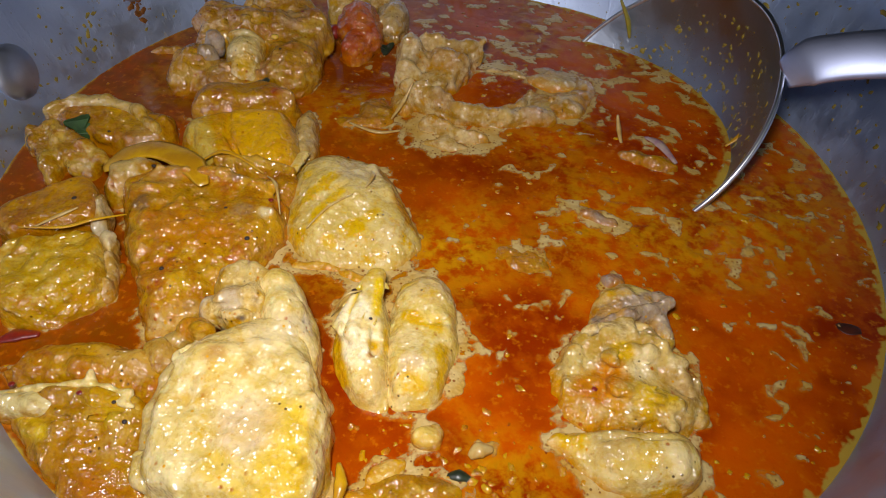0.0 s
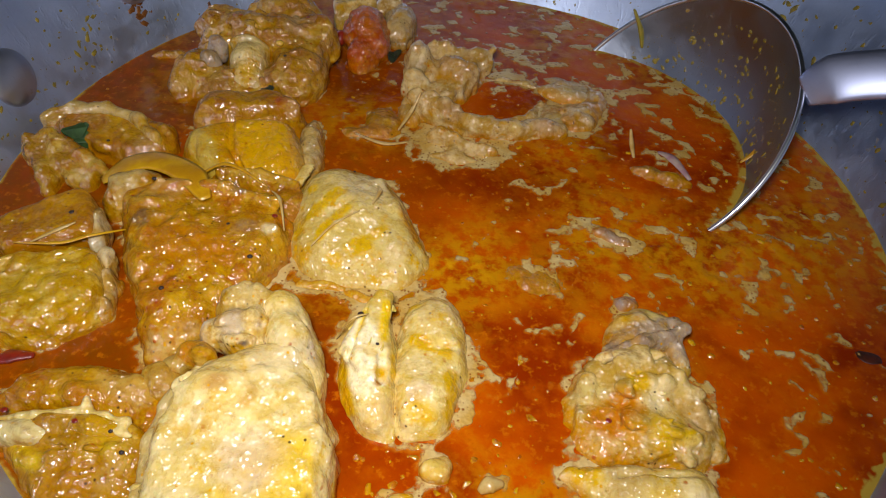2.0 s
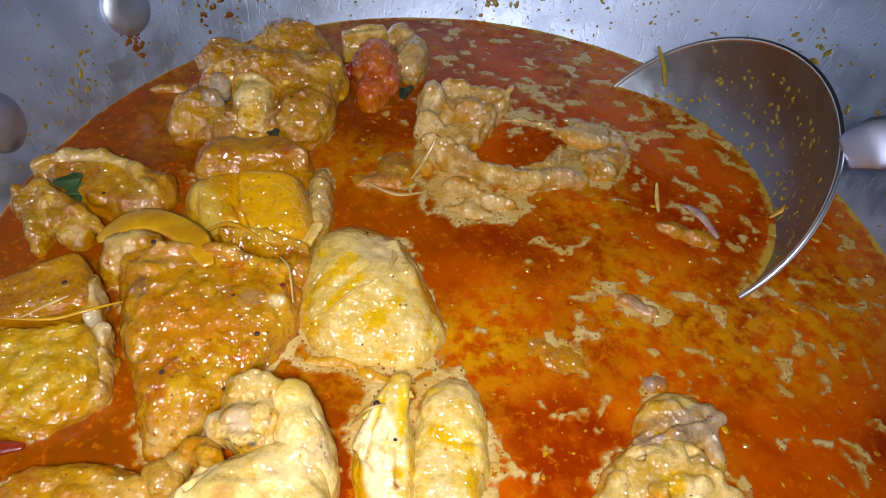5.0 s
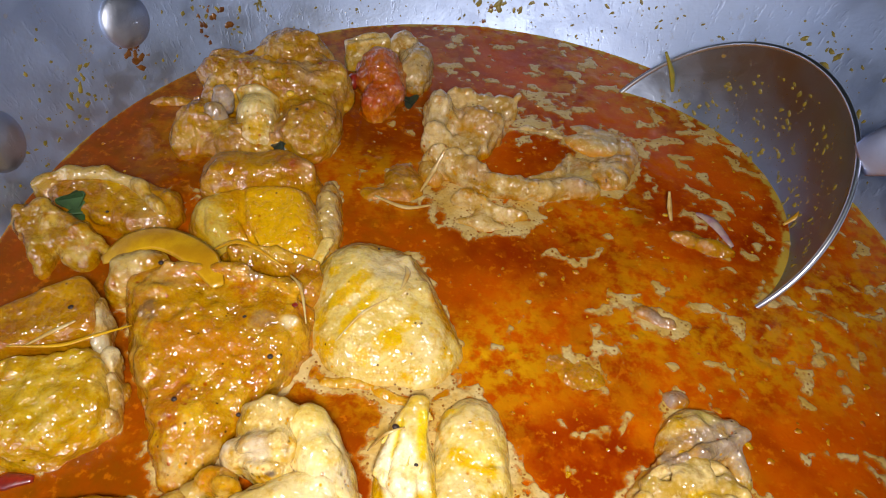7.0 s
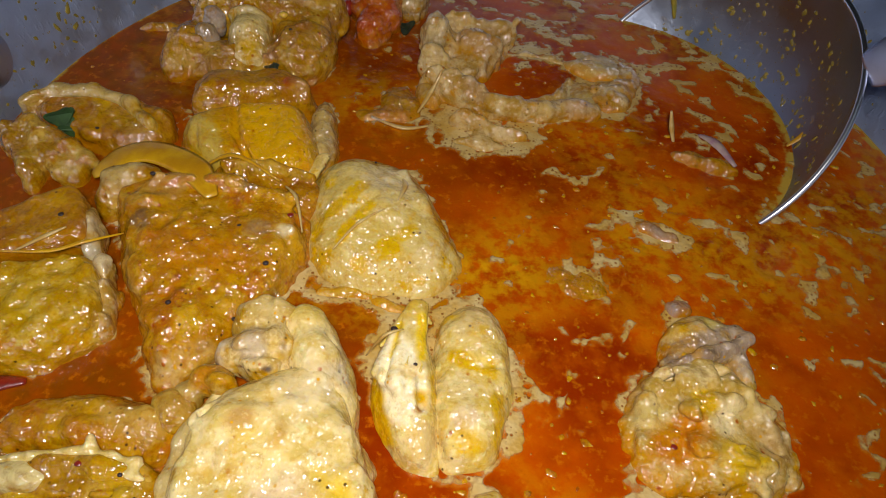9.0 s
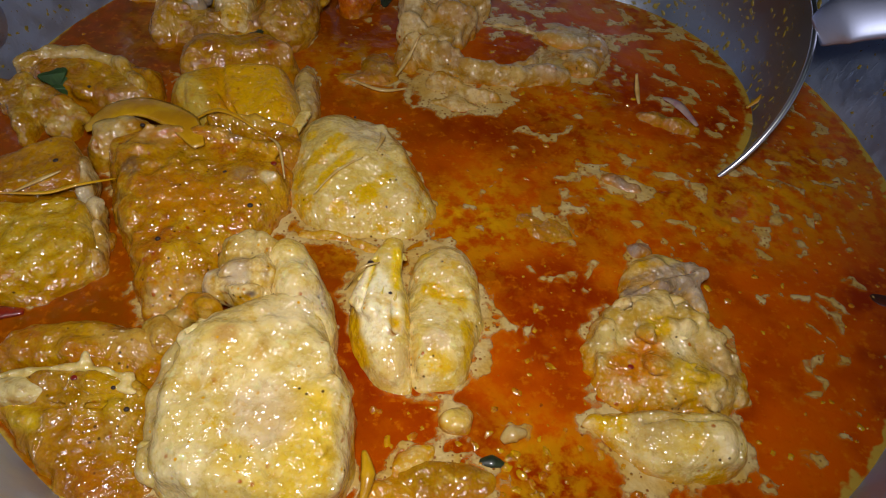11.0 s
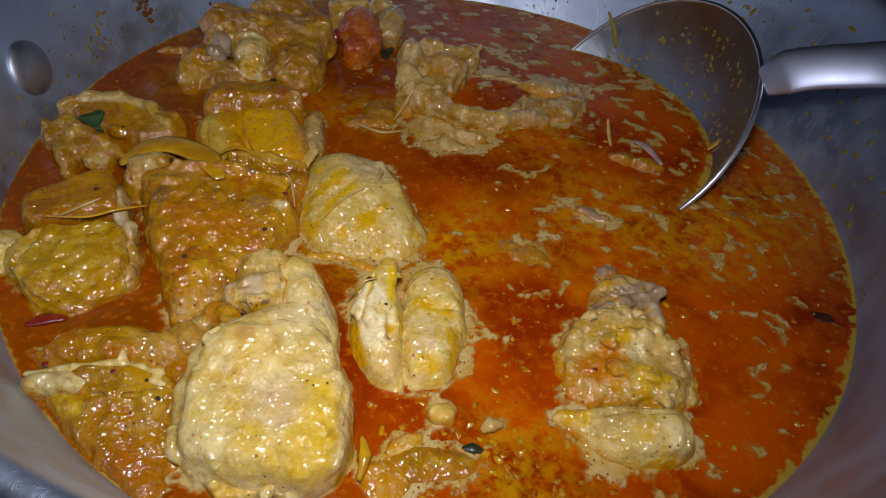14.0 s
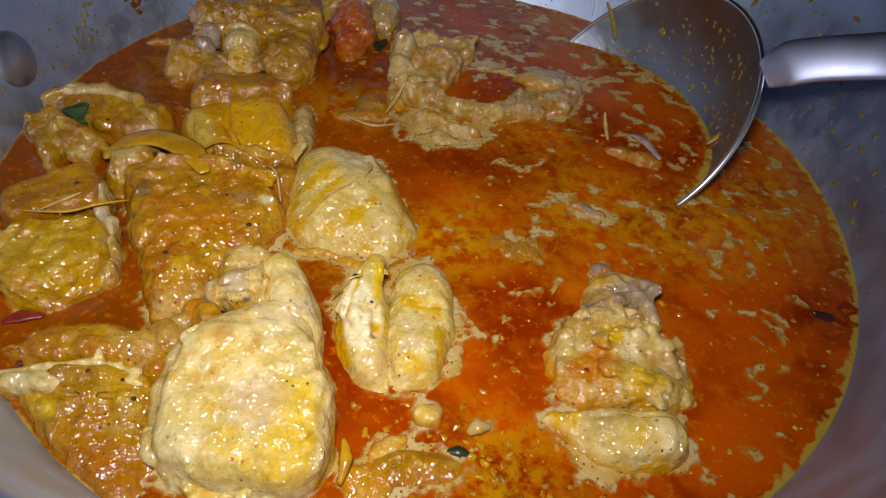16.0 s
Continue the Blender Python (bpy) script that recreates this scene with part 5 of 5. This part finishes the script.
def gravy():
    h, R = 0.5, 136.2
    ax = np.arange(-137.4, 137.4 + h, h)
    X, Y = np.meshgrid(ax, ax, indexing="ij")
    Z0 = np.zeros_like(X)
    r = np.hypot(X, Y)
    wx = X + 3.0 * fbm(X, Y, Z0, 8, 3, 71)
    wy = Y + 3.0 * fbm(X, Y, Z0, 8, 3, 72)
    ragged = fbm(X, Y, Z0, 3.2, 3, 73) + 0.35 * fbm(X, Y, Z0, 1.1, 1, 83)
    foam = np.full_like(X, -9.0)
    for x, y, length, width, turn in FOAM_A + FOAM_B + FOAM_C:
        c, s = math.cos(radians(turn)) * length / 2, math.sin(radians(turn)) * length / 2
        d = rod_field(wx, wy, Z0, (x - c, y - s, 0, x + c + 0.01, y + s, 0, width * 0.42))
        foam = np.maximum(foam, -d - 0.25)
    # loose flakes drift over the open gravy, thickest by the ladle and the far side
    flakes = fbm(X * 0.9 + Y * 0.35, Y - 0.2 * X, Z0, 4.8, 3, 74)
    open_side = np.clip((X + 0.2 * Y + 5) / 50, 0, 1)
    far_side = np.clip((Y - 40) / 25, 0, 1) * np.clip((X + 60) / 30, 0, 1)
    share = np.maximum(open_side, far_side)
    by_ladle = np.clip((X - 50) / 30, 0, 1) * np.clip((Y + 40) / 40, 0, 1)
    foam = np.maximum(foam, (flakes - 0.39 + 0.2 * far_side + 0.14 * by_ladle) * 9 - 3 * (1 - share))
    # bubbles gather round the pieces
    for field, lo, hi, halo in FIELDS:
        if halo <= 0:
            continue
        m = (X > lo[0] - 6) & (X < hi[0] + 6) & (Y > lo[1] - 6) & (Y < hi[1] + 6)
        d = field(X[m], Y[m], Z0[m])
        patch = fbm(X[m], Y[m], Z0[m], 15, 2, 75)
        foam[m] = np.maximum(foam[m], np.minimum(halo * (1.8 + 4.5 * patch) - d, d + 1.5))
    foam = foam + 2.2 * ragged - 0.35
    def pool(x, y, s):
        return np.exp(-((X - x) ** 2 + (Y - y) ** 2) / (2 * s * s))

    sediment = np.clip(0.05 + 0.2 * np.clip((X - 15) / 30, 0, 1) * np.clip((Y + 65) / 30, 0, 1) + 0.9 * fbm(X, Y, Z0, 34, 3, 76) + 0.75 * pool(80, -24, 20) + 0.7 * pool(34, -30, 26) + 0.6 * pool(16, -103, 13) + 0.3 * pool(60, 10, 22) + 0.4 * pool(-30, 22, 14) - 0.7 * pool(85, -80, 34) - 0.45 * pool(60, 65, 36), 0, 1)
    # the left-half term paints shade between the pieces; the pools are oil
    oil_shade = np.clip(0.7 * np.clip((8 - X) / 40, 0, 1) + 0.95 * pool(-108, 48, 24) + 0.9 * pool(-70, 104, 24) + 0.5 * pool(-120, -10, 20) + 0.35 * fbm(X, Y, Z0, 40, 2, 84), 0, 0.95)
    side = np.clip(0.9 + 0.5 * X / 135, 0.5, 1.3)
    froth = np.clip((r - 134.8 + 2.6 * side * (0.6 + 0.9 * fbm(X, Y, Z0, 2.8, 3, 77))) / 1.8, 0, 1)
    # the same olive froth lines the ladle where the gravy meets its bowl
    c = RIM_C + RIM_N * (RHO - DEEP)
    gap = RHO - np.sqrt((X - c.x) ** 2 + (Y - c.y) ** 2 + c.z ** 2)
    lap = np.where((X - RIM_C.x) * RIM_N.x + (Y - RIM_C.y) * RIM_N.y - RIM_C.z * RIM_N.z < 1.0, np.exp(-(np.maximum(gap, 0) / 2.2) ** 2) * (gap > -1), 0)
    froth = np.maximum(froth, np.clip(lap * (1.0 + 1.6 * fbm(X, Y, Z0, 2.6, 3, 85)), 0, 1))
    lumps = np.maximum(fbm(X, Y, Z0, 5, 3, 79), 0)
    Z = 0.14 * fbm(X, Y, Z0, 9, 3, 78) + 0.9 * sediment * lumps + 0.5 * np.clip((r - 133) / 3, 0, 1) ** 2
    film = np.clip(0.5 + 0.35 * foam, 0, 1)
    keep = r < R
    index = np.full(X.shape, -1)
    index[keep] = np.arange(keep.sum())
    a, b, c, d = index[:-1, :-1], index[1:, :-1], index[1:, 1:], index[:-1, 1:]
    ok = (a >= 0) & (b >= 0) & (c >= 0) & (d >= 0)
    faces = np.stack([a[ok], b[ok], c[ok], d[ok]], 1).tolist()
    verts = (np.stack([X[keep], Y[keep], Z[keep]], 1) * MM).tolist()
    n = len(verts)
    v, f = lathe([(r_ * MM, z_ * MM) for r_, z_ in ((134.2, -1.5), (128, -11.5), (119.5, -20.5), (109.5, -27.5), (97.5, -33.4), (84, -36.9), (60, -38.2), (0.01, -38.2))], 96, closed=False)
    verts += v
    faces += [tuple(i + n for i in q) for q in f]
    owner = thing("gravy", "oily red-orange curry gravy with drifting pale foam", "gravy", 0, 0, 0)
    ob = mesh_object("liquid", verts, faces, M_GRAVY, owner)
    pad = [0.0] * len(v)
    for key, arr in (("foam", film), ("sediment", sediment), ("froth", froth), ("oil_shade", oil_shade)):
        att = ob.data.attributes.new(key, "FLOAT", "POINT")
        att.data.foreach_set("value", arr[keep].tolist() + pad)
    # the foam itself: low rafts with soft, broken edges
    zs = np.arange(-2.4, 3.6 + 0.1, 0.6)
    top = np.clip(foam, -6, 2.2)
    top[r > 133.5] = -6
    F = 1.7 * np.abs(zs[None, None, :] - 0.3) - top[:, :, None] - 0.25
    fv, fq = surface_of(F, (ax[0], ax[0], 0), h)
    fv[:, 2] = fv[:, 2] * 0.6 / h + zs[0]
    ground = np.zeros(len(fv))
    ix = np.clip(((fv[:, 0] - ax[0]) / h).astype(int), 0, len(ax) - 1)
    iy = np.clip(((fv[:, 1] - ax[0]) / h).astype(int), 0, len(ax) - 1)
    ground = Z[ix, iy]
    fv[:, 2] = fv[:, 2] * 0.16 + ground
    raft = mesh_object("foam", fv * MM, fq, M_FOAM, owner)
    att = raft.data.attributes.new("thickness", "FLOAT", "POINT")
    att.data.foreach_set("value", np.clip((foam[ix, iy] + 0.25) / 2.2, 0, 1).tolist())
    tagged(raft, "pale tan bubbly foam", kind="stuff")


gravy()

# ---- the ladle ----
ladle = tagged(new("ladle"), "steel ladle with a deep round bowl, dipped in gravy", "ladle")
ladle.location = RIM_C * MM
TURN = RIM_N.to_track_quat("Z", "Y").to_matrix()


def ladle_bowl():
    top = math.asin(RIM_R / RHO)
    inner = [(RHO * math.sin(a), RHO - DEEP - RHO * math.cos(a)) for a in [top * i / 28 for i in range(29)]]
    ro = RHO + 1.3
    outer = [(ro * math.sin(a), RHO - DEEP - ro * math.cos(a)) for a in [top * i / 28 for i in range(28, -1, -1)]]
    lip = [(RIM_R + 0.4, 0.45), (RIM_R + 1.1, 0.35)]
    v, f = lathe([(max(r, 0.001) * MM, z * MM) for r, z in inner + lip + outer], 128, closed=False)
    ob = mesh_object("bowl", [tuple(TURN @ Vector(p)) for p in v], f, M_BOWL, ladle)
    return tagged(ob, "dull stained steel bowl")


ladle_bowl()
lip = []
for i in range(12):
    a = 2 * math.pi * i / 12
    lip.append((RIM_R + 0.55 + 0.85 * math.cos(a), 0.2 + 0.85 * math.sin(a)))
v, f = lathe([(r * MM, z * MM) for r, z in lip], 160)
tagged(mesh_object("lip", [tuple(TURN @ Vector(p)) for p in v], f, M_LIP, ladle), "bright worn steel lip")
v, f = sweep([tuple(Vector(p) - RIM_C) for p in ((103.6, 27.2, 33.4), (108.5, 25, 39.6), (115.5, 22.2, 43.8), (124.6, 18.6, 47.8), (136, 15, 51.6), (165, 7, 57), (215, -4, 66), (262, -14, 72))],
             (9, 15, 14.5, 14.5, 15, 16, 17, 14), (1.2, 3.0, 3.6, 3.6, 3.4, 3.2, 3.0, 2.4), 20, 6, (-0.34, -0.64, 0.67))
tagged(mesh_object("handle", v, f, M_STEEL, ladle), "flat steel handle")

# ---- whole spices, herbs and slivers on the food ----


def pellet(name, label, category, x, y, size, mat, squash=0.7, lift=-0.35, group="whole spices on the chicken"):
    bm = bmesh.new()
    bmesh.ops.create_icosphere(bm, subdivisions=2, radius=size / 2 * MM)
    for p in bm.verts:
        k = 1 + 0.16 * noise.noise(p.co * 900 + Vector((x, y, 0)))
        p.co = Vector((p.co.x * k, p.co.y * k * 0.88, p.co.z * k * squash))
    me = bpy.data.meshes.new(name)
    bm.to_mesh(me)
    bm.free()
    me.polygons.foreach_set("use_smooth", [True] * len(me.polygons))
    me.materials.append(mat)
    ob = new(name, me)
    ob.location = (x * MM, y * MM, (top_of(x, y) + lift * size * 0.5) * MM)
    return tagged(ob, label, category, group)


for x, y, size in ((-48.2, -45.7, 2.1), (-97.2, -41.1, 2.2), (-10.4, -68.1, 1.4), (-16.0, -59.6, 2.4), (-57, -36, 1.9), (-66, -60, 1.9), (-82, -24, 1.9), (-28, -8, 1.1), (-52, -60, 1.6), (-63, 44, 1.6), (-106, -4, 1.4), (-62, -98, 1.4), (-58, -102, 1.6)):
    pellet("peppercorn", "small dark peppercorn stuck to the chicken", "spice", x, y, 0.72 * size, M_PEPPER, 0.65, -0.5)
pellet("yellow_seed", "bright yellow seed on the chicken joint", "seed", -66.9, 51.5, 3.0, M_SEED, group="")
for x, y, size in ((-70, -97, 1.4), (-60, 66, 1.5), (-46, -30, 1.7), (-88, -95, 1.6), (-84, 88, 1.3), (45, -78, 1.6)):
    pellet("chili_flake", "red chili flake stuck to the chicken", "spice", x, y, size, M_CHILI, 0.35)


def strand(name, label, category, points, width, thick, mat, on_food=False, group=""):
    """A sliver or stalk along points (mm); on_food lays it on the surface below."""
    if on_food:
        points = [(x, y, max(top_of(x, y), 0.2) + thick * 0.3 + lift) for x, y, lift in points]
    c = points[len(points) // 2]
    n = len(points)
    w = [width * (0.35 if i in (0, n - 1) else 1) for i in range(n)]
    t = [thick * (0.5 if i in (0, n - 1) else 1) for i in range(n)]
    v, f = sweep([tuple(a - b for a, b in zip(p, c)) for p in points], w, t, 8, 5)
    ob = mesh_object(name, v, f, mat)
    ob.location = [a * MM for a in c]
    return tagged(ob, label, category, group)


strand("pepper_strip", "curved yellow pepper strip lying across the chicken", "pepper strip", [(-101, -20, 5), (-95, -16, 8.2), (-88, -14, 10), (-80, -16, 11), (-72, -21, 11.6), (-66, -28, 10.6)], 8.5, 1.2, M_PEPPERSTRIP)
SL = "onion slivers and meat fibres"
strand("onion_sliver", "thin orange onion sliver across two pieces", "onion", [(-107, -53, 0), (-96, -51, 0.5), (-89, -48, 1.5), (-83, -42, 0)], 1.0, 0.7, M_PEPPERSTRIP, True, SL)
strand("onion_sliver", "thin pale onion sliver on the chicken", "onion", [(-103, -52, 0), (-98, -48, 0), (-94, -45, 0)], 1.2, 0.8, M_ONION, True, SL)
strand("meat_fibre", "thin pale meat fibre on the chicken", "fibre", [(-34, -38, 0), (-29, -31, 0), (-23, -26, 0)], 0.9, 0.7, M_ONION, True, SL)
strand("meat_fibre", "thin pale meat fibre on the chicken", "fibre", [(-20, -22, 0), (-19, -16, 0.3), (-20, -13, 0)], 1.6, 0.9, M_ONION, True, SL)
strand("meat_fibre", "thin pale meat fibre on the chicken", "fibre", [(-49, -22, 0), (-45, -27, 0.3), (-42, -35, 0)], 0.9, 0.7, M_ONION, True, SL)
strand("meat_fibre", "thin pale meat fibre on the chicken", "fibre", [(-80, -14, 0), (-66, -12, 0.5), (-52, -17, 0)], 1.6, 0.9, M_PEPPERSTRIP, True, SL)
strand("meat_fibre", "thin pale meat fibre on the chicken", "fibre", [(-22, -62, 0), (-18, -62, 0.8), (-14, -60, 0)], 0.8, 0.6, M_ONION, True, SL)
strand("meat_fibre", "thin pale meat fibre in the gravy", "fibre", [(-34, 22, 0), (-24, 19, 0.4), (-16, 22, 0)], 1.6, 1.0, M_ONION, True, SL)
strand("meat_fibre", "thin pale meat fibre in the gravy", "fibre", [(-20, 26, 0), (-17, 33, 0.8), (-14, 38, 0)], 1.6, 1.0, M_ONION, True, SL)
strand("onion_sliver", "pale upright onion sliver in the gravy", "onion", [(61.5, 29, -1), (59.5, 31, 4), (58, 32.5, 9)], 2.2, 1.4, M_ONION, False, SL)
strand("onion_sliver", "translucent purple onion sliver in the gravy", "onion", [(70, 34, 0), (74, 29, 1.4), (79, 20, 0.4)], 4.0, 1.6, M_PURPLE, False, SL)
strand("onion_sliver", "yellow sliver stuck in the ladle's bowl", "onion", [(98, 33, 0.5), (103, 35.5, 5), (107, 38.5, 11.5)], 2.4, 1.0, M_PEPPERSTRIP, False, SL)
strand("herb_stalk", "yellow-green stalk leaning on the ladle's lip", "herb", [(68.2, 94.1, 6.1), (66.3, 96.2, 12.4), (61.8, 98.0, 19.9)], 3.0, 2.0, M_STALK)
strand("dark_chili", "dark dried chili floating by the pan wall", "chili", [(111, -43, -0.7), (116, -45.5, -0.2), (119, -46, -0.3), (122, -49, -0.7)], 4.6, 1.0, M_DRY)
strand("red_chili", "red chili piece sunk between chicken pieces", "chili", [(-101, -81.5, 0.2), (-97, -79.5, 0.9), (-92, -78, 0.3)], 4.2, 1.6, M_CHILI)
strand("green_chili", "green chili slice floating in the gravy", "chili", [(12, -102, -0.3), (15, -101.5, 0.3), (18, -102, -0.3)], 3.0, 1.4, M_HERB)
strand("onion_piece", "pale onion piece floating in the gravy", "onion", [(17, -97, 0.5), (19, -95.5, 1.6), (22, -94.5, 0.6)], 4.2, 2.4, M_ONION)
strand("yellow_chip", "yellow vegetable chip beside the thigh", "vegetable", [(-11, -104, 4), (-9.5, -109, 5), (-10, -114, 3)], 3.0, 2.0, M_PEPPERSTRIP)


def herb_leaf(name, label, x, y, z, size, mat, turn, lobes=3):
    """A small leaf: a lobed blade with thickness, gently cupped."""
    bm = bmesh.new()
    ring = []
    for i in range(24):
        a = 2 * math.pi * i / 24
        k = size / 2 * (0.8 + (0.1 if lobes == 4 else 0.2) * math.cos(lobes * a)) * (1 + 0.12 * noise.noise(Vector((math.cos(a) * 2, math.sin(a) * 2, x))))
        ring.append((k * math.cos(a), k * math.sin(a) * 0.8, 0.12 * size * math.cos(2 * a)))
    up = [bm.verts.new(Vector(p) * MM) for p in ring]
    dn = [bm.verts.new((Vector(p) - Vector((0, 0, 0.5))) * MM) for p in ring]
    bm.faces.new(up)
    bm.faces.new(dn[::-1])
    for i in range(24):
        j = (i + 1) % 24
        bm.faces.new((up[j], up[i], dn[i], dn[j]))
    me = bpy.data.meshes.new(name)
    bm.to_mesh(me)
    bm.free()
    me.materials.append(mat)
    ob = new(name, me)
    ob.matrix_basis = Matrix.Translation((x * MM, y * MM, z * MM)) @ Euler((radians(20), radians(-12), radians(turn))).to_matrix().to_4x4()
    return tagged(ob, label, "herb", "herb leaves on the curry")


herb_leaf("coriander_leaf", "dark green coriander leaf on the chicken wing", -117, -1.5, top_of(-117, -1.5) - 0.2, 9.5, M_LEAF, 20, 4)
herb_leaf("coriander_leaf", "dark green coriander leaf on the chicken wing", -114.5, -4.5, top_of(-114.5, -4.5) - 0.4, 7, M_LEAF, 80, 3)
for k, (dx, dy, a) in enumerate(((0, 0, 0), (2, 1, 70), (-2, 0.6, 140), (0.5, -1.6, 35))):
    herb_leaf("herb_sprig", "black-green herb sprig beside the chicken joint", -67.5 + dx, 36 + dy, 4 + 0.8 * k, 5.5, M_HERB, a, 5)
herb_leaf("herb_leaf", "black-green herb scrap beside the tomato", -29.5, 73, 2.5, 7, M_HERB, 30, 3)

# ---- splashes on the pan's wall and in the ladle ----


def blots(spots, place):
    """Flattened drops, all in one mesh; place() puts a local point on its surface."""
    verts, faces = [], []
    rnd = random.Random(7)
    for u, w, size, stretch in spots:
        n, base = 9, len(verts)
        turn = rnd.uniform(0, math.pi)
        for ring, (k, hgt) in enumerate(((1.0, -0.05), (0.85, 0.07), (0.45, 0.13))):
            for i in range(n):
                a = 2 * math.pi * i / n
                q = size / 2 * k * (1 + 0.75 * noise.noise(Vector((u + 1.3 * math.cos(a), w + 1.3 * math.sin(a), 3.1))))
                x, y = q * math.cos(a) * stretch, q * math.sin(a)
                verts.append(place(u + x * math.cos(turn) - y * math.sin(turn), w + x * math.sin(turn) + y * math.cos(turn), hgt * min(size, 2.5)))
        verts.append(place(u, w, 0.15 * min(size, 2.5)))
        for ring in range(2):
            for i in range(n):
                j = (i + 1) % n
                faces.append((base + ring * n + i, base + ring * n + j, base + (ring + 1) * n + j, base + (ring + 1) * n + i))
        for i in range(n):
            faces.append((base + 2 * n + i, base + 2 * n + (i + 1) % n, base + 3 * n))
    return verts, faces


def on_wall(u, z, lift):
    # u: arc length along the wall, mm, from the far side, clockwise seen from above
    r = wall_radius(z) - lift
    a = math.pi / 2 - u / 142.0
    return (r * math.cos(a) * MM, r * math.sin(a) * MM, z * MM - COUNTER)


rnd = random.Random(11)
spots, drips = [], []
for u, z, spread, count, biggest in ((-4, 9, 4, 16, 2.6), (18, 10, 6, 12, 1.8), (-127, 20.5, 3, 9, 2.6), (-112, 13, 8, 16, 1.6), (-178, 16, 6, 14, 1.8), (-182, 9, 5, 10, 1.8), (-192, 8, 6, 8, 1.6), (-60, 8, 12, 14, 1.3), (60, 22, 16, 30, 1.4), (132, 34, 12, 22, 1.9), (170, 24, 16, 26, 2.0), (215, 16, 14, 24, 2.2), (-214, 12, 10, 8, 1.4)):
    for _ in range(count):
        spots.append((u + rnd.gauss(0, spread), max(1.5, z + rnd.gauss(0, spread * 0.45)), biggest * (0.25 + 0.75 * rnd.random() ** 2), rnd.uniform(1, 2.4)))
for _ in range(680):
    spots.append((rnd.uniform(-270, 270), 1.5 + 40 * rnd.random() ** 1.5, 0.25 + 0.9 * rnd.random() ** 2, rnd.uniform(1, 1.9)))
for u, z, spread, count in ((-156, 16.5, 1.8, 9), (-154.5, 12, 2.2, 9), (-122, 15, 2.2, 9), (-126, 13, 2, 6), (-4, 8, 3, 6)):
    for _ in range(count):
        drips.append((u + rnd.gauss(0, spread), max(1.5, z + rnd.gauss(0, spread)), rnd.uniform(0.5, 2.4), rnd.uniform(1, 2.0)))
v, f = blots(drips, on_wall)
tagged(mesh_object("masala_drip", v, f, M_DRIP, pan), "rust-coloured masala drips", kind="stuff")
v, f = blots(spots, on_wall)
tagged(mesh_object("masala_splash", v, f, M_SPLASH, pan), "dried yellow-brown masala splashes", kind="stuff")


def in_bowl(u, w, lift):
    d = math.hypot(u, w)
    a = d / RHO
    k = (RHO - lift) * math.sin(a) / max(d, 1e-6)
    return tuple(TURN @ (Vector((u * k, w * k, RHO - DEEP - (RHO - lift) * math.cos(a))) * MM))


spots = []
while len(spots) < 900:
    u, w = rnd.uniform(-54, 54), rnd.uniform(-54, 54)
    p = TURN @ Vector((u, w, 0))
    if math.hypot(u, w) < 53 and p.z > -4:
        spots.append((u, w, 0.25 + 1.5 * rnd.random() ** 4, rnd.uniform(1, 1.9)))
v, f = blots(spots, in_bowl)
tagged(mesh_object("gravy_spot", v, f, M_SPLASH, ladle), "dried yellow gravy spots", kind="stuff")


def on_gravy(u, w, lift):
    return (u * MM, w * MM, (lift * 1.2 + 0.05) * MM)


spots = []
rnd = random.Random(23)
while len(spots) < 460:
    a, r = rnd.uniform(0, 2 * math.pi), 132 * math.sqrt(rnd.random())
    x, y = r * math.cos(a), r * math.sin(a)
    if (x > -8 or rnd.random() < 0.3) and top_of(x, y, 1.0) < 0.4:
        spots.append((x, y, rnd.choice((0.4, 0.5, 0.6, 0.7, 0.9, 1.2, 1.7)), rnd.uniform(1, 1.5)))
for _ in range(90):
    x, y = rnd.gauss(16, 14), rnd.gauss(-103, 9)
    if math.hypot(x, y) < 131 and top_of(x, y, 1.0) < 0.4:
        spots.append((x, y, rnd.uniform(0.6, 2.2), rnd.uniform(1, 1.8)))
v, f = blots(spots, on_gravy)
tagged(mesh_object("masala_crumbs", v, f, M_CRUMB), "yellow and orange masala crumbs floating on gravy", "spice", kind="stuff")
